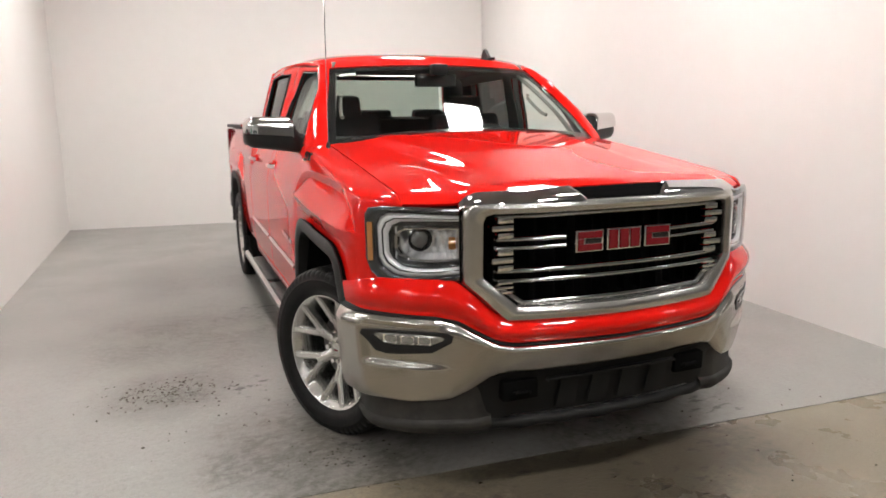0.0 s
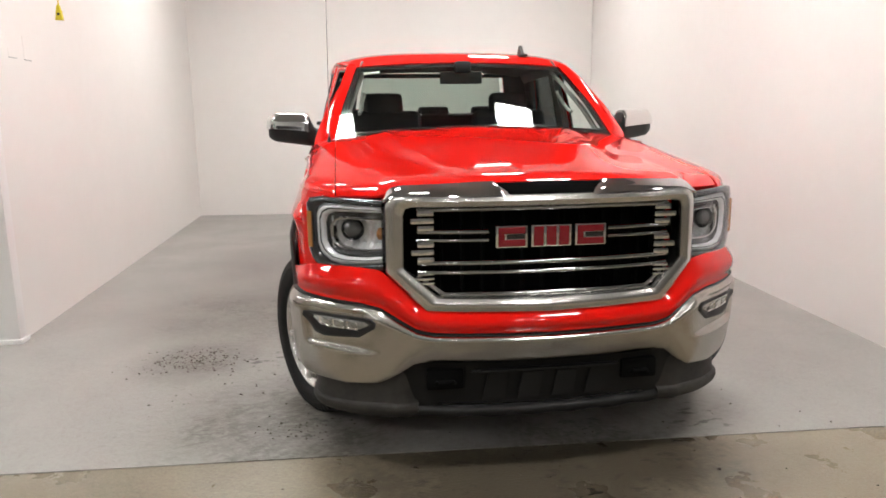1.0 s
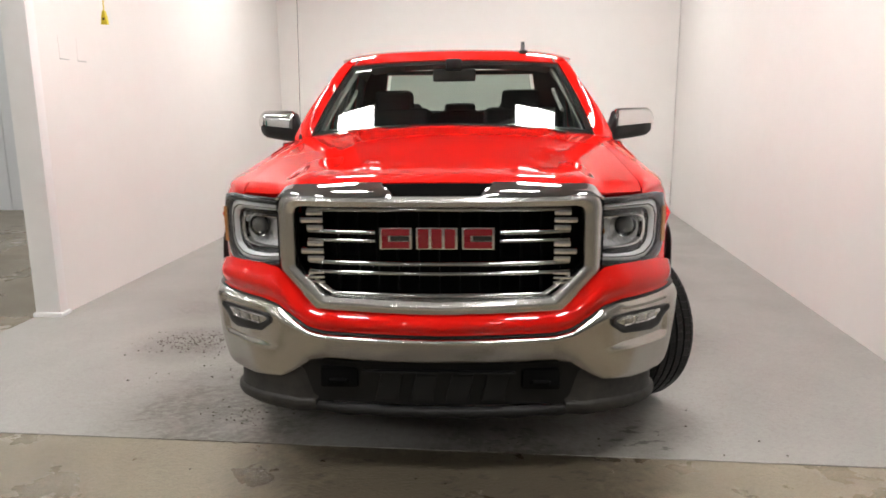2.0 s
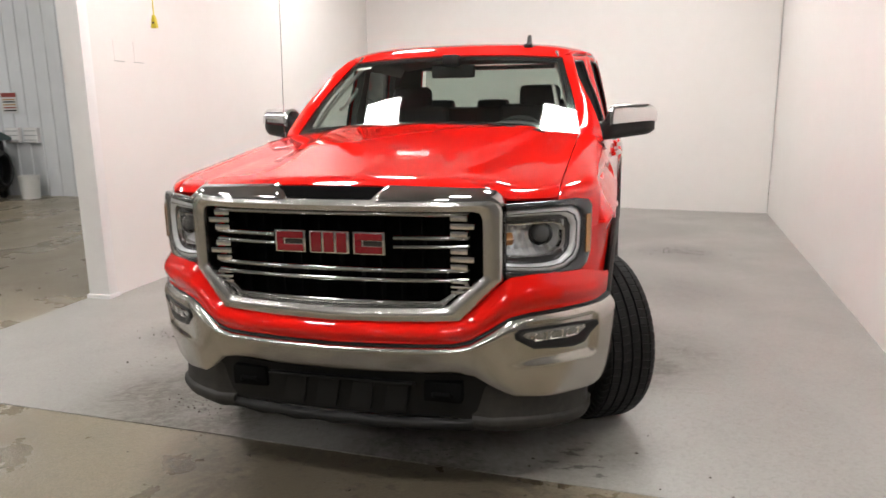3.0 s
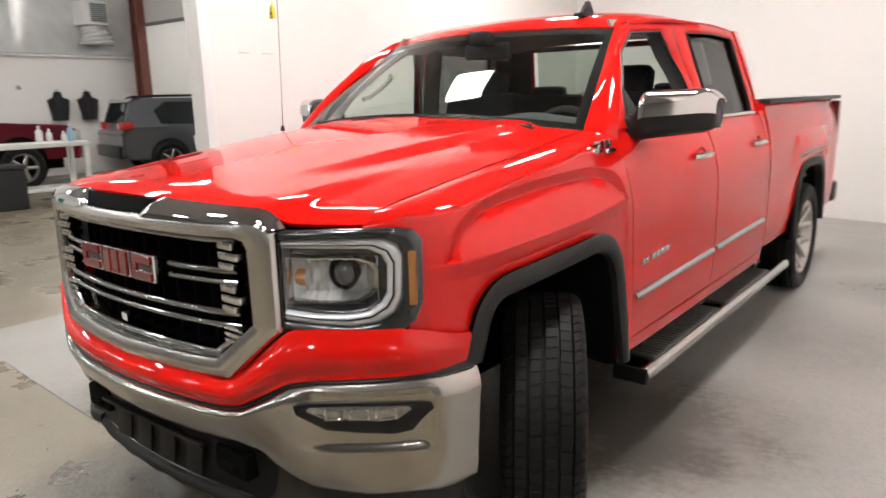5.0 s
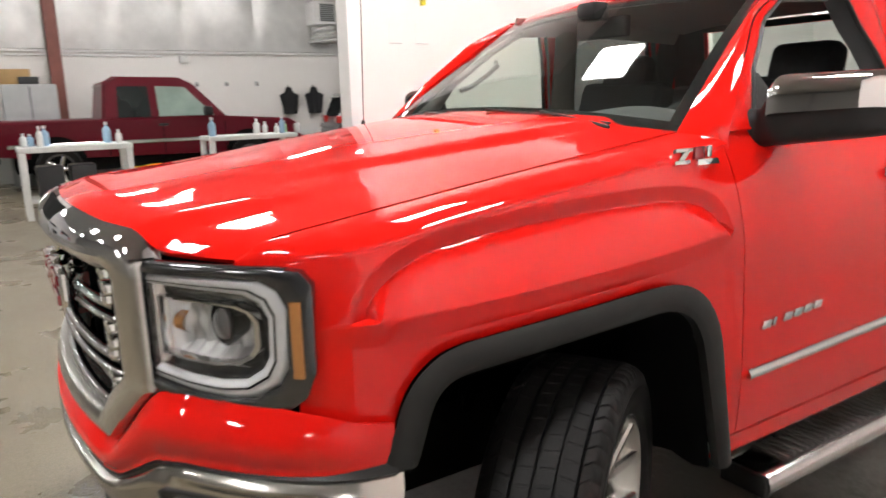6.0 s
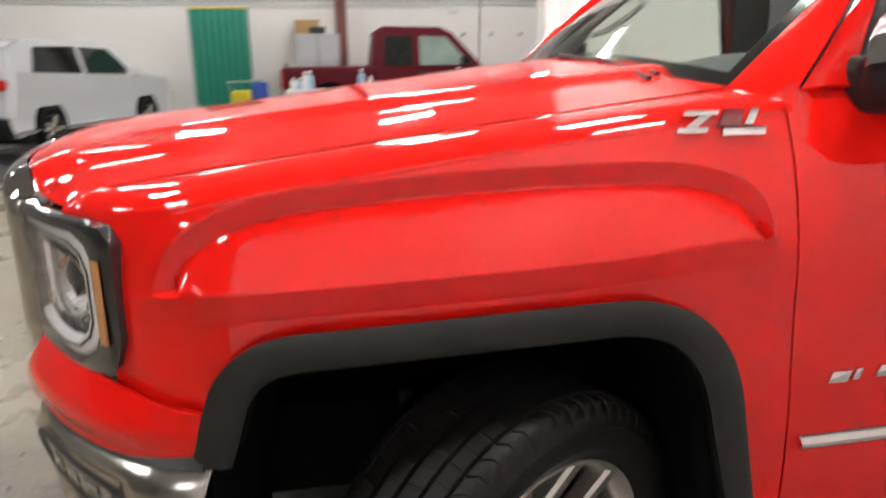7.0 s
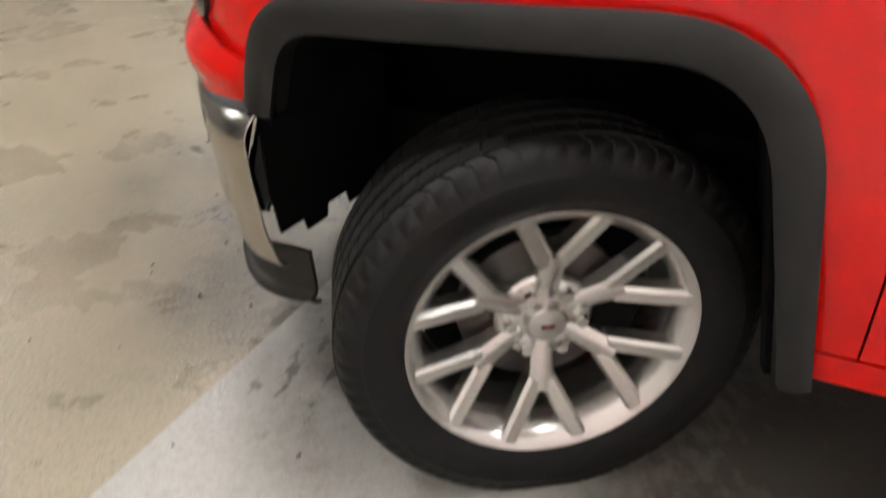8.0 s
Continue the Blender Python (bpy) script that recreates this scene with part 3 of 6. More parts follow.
BELT = 1.335
for s in (1, -1):
    # front fender: rolls from the hood's seam down to the wheel opening
    st = sorted({*eased(-0.828, 0.4575, []), *(round(y, 4) for y in FRONT_Y), *(round(float(y), 4) for y in np.linspace(-0.66, -0.52, 14)), *(round(float(y), 4) for y in np.linspace(0.24, 0.42, 18)), *(round(float(y), 4) for y in np.linspace(-0.5, 0.24, 30))})
    st = [st[0]] + [b for a, b in zip(st, st[1:]) if b - a > 0.0015]

    def fender(u, v, st=st, s=s):
        y = st[round(u * (len(st) - 1))]
        seam = hood_z(0.80, y) - 0.002 - 0.022 * max(0, 1 - (y + 0.828) / 0.06) ** 2
        x0 = 0.803
        foot = max(front_arch_z(y), 0.745 if y < -0.5 else 0.50)
        drop = ramp(y, -0.828, 0.012, -0.772, 0.036, -0.70, 0.042, 0.1, 0.040, 0.4, 0.046)
        edge = side_x(y, seam - drop)
        if v < 0.3:
            k = v / 0.3
            a = k * math.pi / 2
            return (s * (x0 + (edge - x0) * math.sin(a) ** 0.9), y, seam - drop * (1 - math.cos(a)) ** 0.9)
        z = seam - drop + (foot - seam + drop) * (v - 0.3) / 0.7
        yy = max(y, -0.752)
        xx = side_x(yy, z)
        yy += gap_lean(z) * step01((y - 0.34) / 0.117)
        return (s * xx, yy, z)
    thick(part("front_fender", sheet(fender, len(st) - 1, 150, flip=s > 0), PAINT, truck, "", 40), 0.010)

    panel("front_door", 0.4615, 1.468, lambda y: BELT, lambda y: 0.50, s, 20, 30)
    panel("rear_door", 1.482, 2.40, lambda y: BELT, lambda y: 0.50, s, 20, 30)
    panel("rocker_panel", 0.40, 2.46, lambda y: 0.492, lambda y: 0.435, s, 6, 3)
    panel("cab_corner", 2.405, 2.46, lambda y: BELT + 0.02, lambda y: 0.50, s, 3, 24)
    sb = eased(2.48, 4.80, [(REAR_ARCH[0], REAR_ARCH[1])])
    panel("bed_side", 2.48, 4.80, lambda y: 1.405, lambda y: max(arch_z(y, *REAR_ARCH), 0.52), s, len(sb) - 1, 30, ys=lambda u, sb=sb: sb[round(u * (len(sb) - 1))])
    part("bed_rail_cap", box(*sorted((s * 0.90, s * 0.972)), 2.48, 4.80, 1.395, 1.425, 0.01), BLACK, truck)

    # black edging and lining of the wheel openings
    def front_flare(u, v, s=s):
        y, z = front_arch(u, 0.056 * (1 - 0.32 * step01((u - 0.72) / 0.28)) * min(1.0, v / 0.8) - 0.004)
        if y < -0.45 and z < 0.742:
            z = 0.742
        x = side_in(y) + 0.006 + 0.007 * math.sin(min(1, v / 0.8) * math.pi) ** 0.6 - (0.05 * (1 - 0.6 * step01((u - 0.72) / 0.28)) * (v - 0.8) / 0.2 if v > 0.8 else 0)
        return (s * x, y, z)
    thick(part("wheel_arch_trim", sheet(front_flare, 90, 10, flip=s < 0), GREYPLASTIC, truck, "grey-black plastic wheel arch edging", 50), 0.008)

    def front_liner(u, v, s=s):
        y, z = front_arch(u, 0.050 + 0.03 * v)
        return (s * (0.985 - 0.46 * v), y + 0.004 * math.sin(60 * v), z + 0.006 * math.sin(9 * u + 20 * v))
    thick(part("wheel_well", sheet(front_liner, 60, 12), DARK, truck, "black wheel well lining", 50), 0.01)

    def splash(u, v, s=s):
        low = 0.452 + 0.016 * math.copysign(1, math.sin(17 * u)) + 0.03 * u
        z = low + (0.775 - low) * v
        tuck = 0.022 * step01((0.60 - z) / 0.16)
        return (s * (0.982 - tuck - 0.36 * u), -0.598 + 0.08 * u, z)
    thick(part("splash_guard", sheet(splash, 60, 6, flip=s > 0), DARK, truck, "black inner splash guard with a jagged lower edge", 50), 0.006)

    def flare(u, v, s=s):
        cy, half, top, foot = REAR_ARCH
        y, z = arch(u, cy, half * (1.0 + 0.004 - 0.050 / half * min(1.0, v / 0.8)), top + 0.004 - 0.050 * min(1.0, v / 0.8), foot)
        x = side_in(y) + 0.012 + 0.010 * math.sin(min(1, v / 0.8) * math.pi) ** 0.6 - (0.05 * (v - 0.8) / 0.2 if v > 0.8 else 0)
        return (s * x, y, z)
    thick(part("wheel_arch_trim", sheet(flare, 72, 10, flip=s < 0), GREYPLASTIC, truck, "grey-black plastic wheel arch edging", 50), 0.008)

    def liner(u, v, s=s):
        cy, half, top, foot = REAR_ARCH
        y, z = arch(u, cy, half * 0.93, top - 0.045, foot - 0.02)
        return (s * (0.985 - 0.46 * v), y, z)
    thick(part("wheel_well", sheet(liner, 40, 6), DARK, truck, "black wheel well lining", 50), 0.01)

# hood
def hood(u, v):
    x = -0.80 + 1.60 * u
    yf = nose_y(x) + 0.020
    yr = 0.335 + 0.085 * (x / 0.8) ** 2
    y = yf + (yr - yf) * v
    lip = (0.014 + 0.012 * step01((abs(x) - 0.56) / 0.06)) * (1 - min(1, v / 0.07)) ** 2.2
    return (x, y + lip * 0.15, hood_z(x, y) - lip)
thick(part("hood", sheet(hood, 96, 60), PAINT, truck, "red hood with raised creases", 28), 0.012)

# grille surround: a six-sided chrome ring
def ring_point(u, outer):
    o = [(0, 1.168), (0.575, 1.168), (0.608, 1.155), (0.622, 1.12), (0.622, 0.865), (0.475, 0.722), (0, 0.712)]
    i = [(0, 1.122), (0.515, 1.120), (0.540, 1.112), (0.550, 1.09), (0.552, 0.888), (0.430, 0.778), (0, 0.768)]
    k = 2 * u if u <= 0.5 else 2 * (1 - u)
    pts = o if outer else i
    # equal share of each side for both outlines
    n = len(pts) - 1
    share = [0.30, 0.03, 0.03, 0.18, 0.16, 0.30]
    acc = 0
    for j in range(n):
        if k <= acc + share[j] + 1e-9:
            p = Vector(pts[j]).lerp(Vector(pts[j + 1]), (k - acc) / share[j])
            break
        acc += share[j]
    return (p[0] if u <= 0.5 else -p[0], p[1])


def ring(u, v):
    o, i = ring_point(u, True), ring_point(u, False)
    across = ramp(v, 0, 0.0, 0.15, 0.0, 0.3, 0.08, 0.5, 0.5, 0.7, 0.92, 0.85, 1.0, 1.0, 1.0)
    deep = ramp(v, 0, 0.05, 0.15, -0.005, 0.3, -0.02, 0.5, -0.026, 0.7, -0.016, 0.85, 0.0, 1.0, 0.06)
    x, z = o[0] + (i[0] - o[0]) * across, o[1] + (i[1] - o[1]) * across
    return (x, nose_y(x) - 0.012 + deep, z)
part("grille_surround", sheet(ring, 200, 14, close_u=True, flip=True), RINGSATIN, truck, "wide brushed chrome six-sided grille surround", 40)

# chrome brow over the grille, with a dark inset in the middle
def brow(u, v):
    x = -0.628 + 1.256 * u
    a = abs(x)
    dip = step01((0.225 - a - 0.05 * (1 - v)) / 0.035)
    zt = hood_z(x, nose_y(x) + 0.02) - 0.010 - 0.03 * max(0, (a - 0.585) / 0.043) ** 2
    zl = 1.160 - 0.012 * step01((a - 0.58) / 0.05)
    z = zl + (zt - zl) * v - 0.004 * dip * v
    y = nose_y(x) - 0.036 + 0.012 * v + 0.040 * v ** 3 + 0.022 * dip
    return (x, y, z)
thick(part("grille_brow", sheet(brow, 180, 10, flip=False), DARKCHROME, truck, "polished chrome brow over the grille", 40), 0.01)
def inset(u, v):
    x = -0.205 + 0.41 * u
    zt = hood_z(x, nose_y(x) + 0.02) - 0.014
    return (x * (0.80 + 0.2 * v), nose_y(x) - 0.024 + 0.030 * v, 1.170 + (zt - 1.172) * v)
thick(part("brow_inset", sheet(inset, 20, 3), DARK, truck, "dark inset of the grille brow"), 0.006)

# grille backing, mesh and bars
def backing(u, v):
    x = -0.56 + 1.12 * u
    return (x, nose_y(x) + 0.12, 0.74 + 0.42 * v)
thick(part("grille_backing", sheet(backing, 20, 8), DARK, truck), 0.01)
for i in range(13):
    x = -0.48 + 0.08 * i
    part("grille_slat", box(x - 0.004, x + 0.004, nose_y(x) + 0.070, nose_y(x) + 0.12, 0.775, 1.118, 0.002, 1), DARK, truck)


def bar(z, x0, x1, h, mat=BARCHROME, curl=0.0):
    def fn(u, v):
        x = x0 + (x1 - x0) * u
        a = 2 * math.pi * v
        zz = z + h * 0.5 * math.sin(a) + curl * ((x / 0.5) ** 2)
        return (x, nose_y(x) + 0.008 - 0.014 * math.cos(a), zz)
    bm = sheet(fn, 40, 10)
    bmesh.ops.remove_doubles(bm, verts=bm.verts[:], dist=1e-5)
    bmesh.ops.recalc_face_normals(bm, faces=bm.faces[:])
    return part("grille_bar", bm, mat, truck, "", 60)


bar(1.112, -0.50, 0.50, 0.022, curl=-0.004)
for a, b in ((-0.50, -0.235), (0.235, 0.50)):
    bar(1.024, a, b, 0.020)
    bar(0.992, a, b, 0.018)
bar(0.905, -0.50, 0.50, 0.022)
bar(0.868, -0.50, 0.50, 0.020)
bar(0.782, -0.405, 0.405, 0.024)
for s in (1, -1):
    # slanted ends of the lowest bar
    part("grille_bar", tube([(s * (0.40 + 0.05 * k), nose_y(0.40 + 0.05 * k) + 0.006, 0.782 + 0.036 * k) for k in (0, 0.5, 1.0, 1.5, 2.0)], 0.011, 8), CHROME, truck)
    for zc, hh in ((1.068, 0.086), (0.948, 0.088), (0.845, 0.055)):
        x = 0.490
        y = nose_y(x)
        for k in (-1, 0, 1):
            w = 0.088 if k == 0 else 0.064
            xx = x - 0.020
            part("grille_clasp", box(*sorted((s * (xx - 0.032), s * (xx - 0.032 + w))), y - 0.016, y + 0.03, zc + k * hh / 3 - hh / 6 + 0.003, zc + k * hh / 3 + hh / 6 - 0.003, 0.006), CHROME, truck)

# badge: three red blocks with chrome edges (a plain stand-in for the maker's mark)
for x0, x1, hollow in ((-0.214, -0.092, True), (-0.078, 0.078, False), (0.092, 0.214, True)):
    y = nose_y(0) - 0.02
    part("badge_rim", box(x0, x1, y - 0.004, y + 0.02, 0.966, 1.050, 0.005), CHROME, truck)
    if hollow:
        t = 0.026
        for a in ((x0 + 0.008, x1 - 0.008, 1.045 - t, 1.045), (x0 + 0.008, x1 - 0.008, 0.971, 0.971 + t), (x0 + 0.008, x0 + 0.008 + t, 0.971 + t, 1.045 - t)):
            part("badge_block", box(a[0], a[1], y - 0.010, y, a[2], a[3], 0.002, 1), REDPLASTIC, truck)
        part("badge_slot", box(x0 + 0.040, x1 - 0.010, y - 0.006, y, 0.999, 1.017, 0.001, 1), GLOSSBLACK, truck)
    else:
        for k in range(3):
            xa = x0 + 0.008 + k * 0.0495
            part("badge_block", box(xa, xa + 0.040, y - 0.010, y, 0.971, 1.045, 0.002, 1), REDPLASTIC, truck)


# bumper, painted apron and air dam follow the nose's outline
def bumper_top(x):
    return ramp(x, 0, 0.622, 0.44, 0.628, 0.50, 0.640, 0.56, 0.675, 0.63, 0.718, 0.70, 0.732, 0.9, 0.738, 1.0, 0.740)


def bumper_low(x):
    return ramp(x, 0, 0.512, 0.45, 0.512, 0.52, 0.498, 0.60, 0.440, 0.66, 0.405, 0.80, 0.382, 0.93, 0.382, 1.0, 0.40)


def plan_at(y):
    lo, hi = 0.4, 1.0
    for _ in range(30):
        mid = (lo + hi) / 2
        lo, hi = (mid, hi) if curve(PLAN, mid)[1] < y else (lo, mid)
    return lo


BUMPER_END = plan_at(-0.597)
APRON_END = plan_at(-0.600)


def bumper_out(k, z, x):
    """How far the bumper stands out of the nose's outline: it rolls in at the top and is scooped out round the fog lamps."""
    zt, zl = bumper_top(x), bumper_low(x)
    v = min(1, max(0, (z - zl) / (zt - zl)))
    out = -0.012 + 0.062 * v ** (0.6 - 0.28 * step01((k - 0.55) / 0.25)) - 0.038 * max(0, (v - 0.84) / 0.16) ** 2
    out *= 1 - 0.45 * step01((k - 0.8) / 0.2)
    scoop = step01((x - 0.60) / 0.16) * (1 - step01((x - 0.900) / 0.03)) * step01((z - 0.526) / 0.032) * (1 - step01((z - 0.694) / 0.02))
    return out - 0.016 * scoop


def bumper(u, v):
    k = abs(2 * u - 1) * BUMPER_END
    s = 1 if u >= 0.5 else -1
    p, n = plan(k)
    zt, zl = bumper_top(p[0]), bumper_low(p[0])
    z = zl + (zt - zl) * v
    q = p + n * bumper_out(k, z, p[0])
    end = ramp(z, 0.38, 0.012, 0.44, 0.010, 0.50, 0.004, 0.62, 0.002, 0.70, 0.006, 0.742, 0.012)
    return (s * q[0], q[1] + end * step01((k / BUMPER_END - 0.86) / 0.14), z)
thick(part("front_bumper", sheet(bumper, 260, 44, flip=True), BUMPERCHROME, truck, "wide polished chrome front bumper with road dust", 40), 0.006, 0.002)


def apron_top(x):
    return ramp(x, 0, 0.716, 0.44, 0.720, 0.50, 0.735, 0.60, 0.835, 0.64, 0.868, 0.70, 0.876, 0.86, 0.872, 0.92, 0.858, 0.96, 0.840, 1.0, 0.830)


def apron(u, v):
    k = abs(2 * u - 1) * APRON_END
    s = 1 if u >= 0.5 else -1
    p, n = plan(k)
    zt, zl = apron_top(p[0]), bumper_top(p[0]) + 0.010
    out = 0.014 + 0.030 * math.sin(math.pi * min(1, (1 - v) * 1.15) * 0.9) ** 1.2 - 0.012 * v
    out = out * (1 - 0.97 * step01((k - 0.60) / (APRON_END - 0.58))) + 0.001
    q = p + n * out
    return (s * q[0], q[1], zl + (zt - zl) * v)
thick(part("front_apron", sheet(apron, 140, 12, flip=True), PAINT, truck, "red painted strip between grille and bumper", 40), 0.01)


def gasket(u, v):
    k = abs(2 * u - 1) * APRON_END
    s = 1 if u >= 0.5 else -1
    p, n = plan(k)
    q = p + n * (0.028 - 0.02 * v) * (1 - 0.6 * step01((k - 0.72) / 0.28))
    return (s * q[0], q[1], bumper_top(p[0]) - 0.004 + 0.016 * v)
thick(part("bumper_seal", sheet(gasket, 120, 2, flip=True), BLACK, truck), 0.01)


def dam_centre(u, v):
    """The recessed middle of the air dam, under the bumper."""
    x = -0.655 + 1.31 * u
    a = abs(x)
    zt = bumper_low(a) + 0.008
    zl = 0.300 + 0.020 * step01((0.5 - a) / 0.1)
    z = zl + (zt - zl) * v
    p, n = plan(plan_u(a))
    q = p + n * (-0.040 + 0.012 * v - 0.010 * (1 - v))
    return (x, q[1], z)
thick(part("air_dam", sheet(dam_centre, 90, 14), DAMBLACK, truck, "black plastic lower air dam, dusty", 40), 0.012)
def dam_lip(u, v):
    x = -0.60 + 1.20 * u
    p, n = plan(plan_u(abs(x)))
    q = p + n * (-0.052 + 0.022 * math.sin(math.pi * v) ** 0.7)
    return (x, q[1], 0.262 + 0.050 * v + 0.004 * math.sin(37 * x) * (1 - v))
thick(part("dam_lip", sheet(dam_lip, 80, 6), DAMBLACK, truck, "scuffed black lower lip", 40), 0.010)
# raised ribs between the tow openings
for x in (-0.20, -0.06, 0.08, 0.22):
    y = nose_y(x) + 0.022
    part("dam_rib", prism([(x - 0.055, 0.345), (x + 0.035, 0.345), (x + 0.055, 0.455), (x - 0.030, 0.455)], 0.008, Matrix(((1, 0, 0, 0), (0, 0, -1, y + 0.010), (0, 1, 0, 0), (0, 0, 0, 1))), bevel=0.006), DAMBLACK, truck)
part("dam_crease", box(-0.30, 0.30, nose_y(0.2) + 0.002, nose_y(0.2) + 0.026, 0.462, 0.474, 0.004), DAMBLACK, truck)
for s in (1, -1):
    # corner pieces: a plain upper face, a ridge, and a dusty lip below it
    def dam_end(u, v, s=s):
        x0 = 0.515
        k = plan_u(x0) + (0.925 - plan_u(x0)) * u
        p, n = plan(k)
        zl = ramp(p[0], 0.50, 0.266, 0.64, 0.262, 0.79, 0.248, 0.92, 0.244, 0.98, 0.258)
        ridge = ramp(p[0], 0.50, 0.322, 0.64, 0.320, 0.79, 0.304, 0.98, 0.290)
        zt = bumper_low(p[0]) + 0.010
        zt = ridge + (zt - ridge) * step01((p[0] - 0.50) / 0.14 + 0.25)
        z = zl + (ridge - zl) * v / 0.45 if v < 0.45 else ridge + (zt - ridge) * (v - 0.45) / 0.55
        out = ramp(v, 0, -0.014, 0.10, 0.0, 0.25, 0.006, 0.40, 0.004, 0.46, -0.010, 0.60, -0.014, 1.0, -0.016)
        out -= 0.03 * (1 - step01(u / 0.10)) + 0.045 * step01((u - 0.50) / 0.45) + 0.020 * step01((u - 0.80) / 0.2) * (1 - v)
        q = p + n * out
        return (s * q[0], q[1], z)
    thick(part("dam_end", sheet(dam_end, 60, 24, flip=s < 0), DUSTYPLASTIC, truck, "dusty grey air dam end", 40), 0.010)
    # solid block before the dam, near-black for the shade inside the opening
    part("tow_opening", box(*sorted((s * 0.325, s * 0.475)), nose_y(0.4) + 0.010, nose_y(0.4) + 0.09, 0.392, 0.474, 0.010), DARK, truck, "near-black block painted as the shade in a tow hook opening")
    part("tow_hook", tube([(s * 0.36, nose_y(0.4) + 0.02, 0.415), (s * 0.37, nose_y(0.4) + 0.004, 0.425), (s * 0.43, nose_y(0.4) + 0.004, 0.425), (s * 0.44, nose_y(0.4) + 0.02, 0.415)], 0.010, 8), DARK, truck)


def on_nose(k, z, out, s):
    """A point on the nose's outline at share k of the way round, pushed out."""
    p, n = plan(k)
    q = p + n * out
    return (s * q[0], q[1], z)


# ---- headlamps
for s in (1, -1):
    lamp = thing("headlamp", "", "")
    lamp.parent = truck
    for key in ("label", "category"):
        if key in lamp:
            del lamp[key]

    def outline_ring(outer, inner, prof, s=s):
        """A closed band between two outlines of (x, z) over the nose; prof gives the way out along it."""
        n = len(outer)

        def fn(u, v):
            t = u * n
            i, f = int(t) % n, t - int(t)
            a = Vector(outer[i]).lerp(Vector(outer[(i + 1) % n]), f)
            b = Vector(inner[i]).lerp(Vector(inner[(i + 1) % n]), f)
            c = a.lerp(b, min(1, max(0, (v - 0.12) / 0.76)))
            return on_nose(plan_u(c[0]), c[1], ramp(v, *prof), s)
        return sheet(fn, 10 * n, 8, flip=s < 0)

    def lamp_fill(poly, out, s=s):
        n = len(poly)
        mx, mz = sum(p[0] for p in poly) / n, sum(p[1] for p in poly) / n

        def fn(u, v):
            t = u * n
            i, f = int(t) % n, t - int(t)
            a = Vector(poly[i]).lerp(Vector(poly[(i + 1) % n]), f).lerp(Vector((mx, mz)), v)
            return on_nose(plan_u(a[0]), a[1], out(v), s)
        return sheet(fn, 10 * n, 8, flip=s < 0)

    OUT = [(0.626, 1.142), (0.72, 1.144), (0.80, 1.146), (0.868, 1.146), (0.902, 1.140), (0.915, 1.115), (0.914, 0.945), (0.902, 0.896), (0.874, 0.864), (0.80, 0.857), (0.72, 0.862), (0.626, 0.872)]
    MID = [(0.626, 1.116), (0.72, 1.120), (0.79, 1.122), (0.848, 1.121), (0.872, 1.104), (0.884, 1.070), (0.881, 0.955), (0.867, 0.918), (0.832, 0.890), (0.79, 0.882), (0.72, 0.886), (0.626, 0.898)]
    INN = [(0.626, 1.094), (0.70, 1.093), (0.765, 1.092), (0.815, 1.090), (0.842, 1.074), (0.853, 1.045), (0.851, 0.972), (0.840, 0.945), (0.812, 0.920), (0.765, 0.913), (0.70, 0.915), (0.626, 0.924)]
    CUP = [(0.626, 1.068), (0.70, 1.068), (0.76, 1.067), (0.802, 1.065), (0.826, 1.054), (0.838, 1.034), (0.838, 0.984), (0.826, 0.962), (0.800, 0.945), (0.755, 0.938), (0.70, 0.939), (0.626, 0.946)]
    part("lamp_frame", outline_ring(OUT, MID, (0, -0.016, 0.12, 0.006, 0.4, 0.013, 0.8, 0.012, 0.95, 0.004, 1.0, -0.01)), SMOKE, lamp, "smoked chrome lamp surround", 60)
    part("light_band", outline_ring(MID, INN, (0, -0.020, 0.12, -0.004, 0.35, 0.004, 0.75, 0.002, 0.9, -0.010, 1.0, -0.030)), LAMPSILVER, lamp, "silver light guide band", 60)
    lines = [[(a[0] + (b[0] - a[0]) * f, a[1] + (b[1] - a[1]) * f) for a, b in zip(MID, INN)] for f in (0.55, 0.66)]
    part("band_groove", outline_ring(lines[0], lines[1], (0, 0.000, 0.12, 0.0055, 0.9, 0.0045, 1.0, -0.004)), GLOSSBLACK, lamp, "dark groove in the light band", 60)
    part("housing", outline_ring(INN, CUP, (0, -0.014, 0.15, -0.026, 0.8, -0.030, 1.0, -0.034)), SMOKE, lamp, "dark lamp housing", 60)
    part("inner_band", outline_ring(CUP, [(x + (0.70 - x) * 0.10, z + (1.005 - z) * 0.10) for x, z in CUP], (0, -0.030, 0.2, -0.014, 0.8, -0.016, 1.0, -0.036)), CHROME, lamp, "", 60)

    def bowl(u, v, s=s):
        x = 0.630 + 0.206 * u
        e = min(1, min(u, 1 - u) / 0.12, min(v, 1 - v) / 0.16)
        return on_nose(plan_u(x), 0.938 + 0.130 * v, -0.028 - 0.045 * e + 0.006 * math.sin(46 * u) * math.sin(9 * v), s)
    part("reflector", sheet(bowl, 60, 16, flip=s > 0), REFLECTOR, lamp, "mirrored reflector bowl", 30)
    pane_ = part("lens", lamp_fill(OUT, lambda v: 0.008 + 0.010 * min(1, v * 6)), CLEAR, lamp, "clear polycarbonate lens")
    pane_.visible_shadow = False
    c = Vector((s * 0.738, -0.838, 1.020))
    part("projector_ring", lathe([(0.030, -0.04), (0.043, -0.01), (0.046, 0.006), (0.040, 0.010), (0.036, 0.0), (0.033, -0.02)], 32, m=Matrix.Translation(c) @ pose(0, 0, 0, 0, 0, -90 + s * 12)), GLOSSBLACK, lamp)
    bmx = bmesh.new()
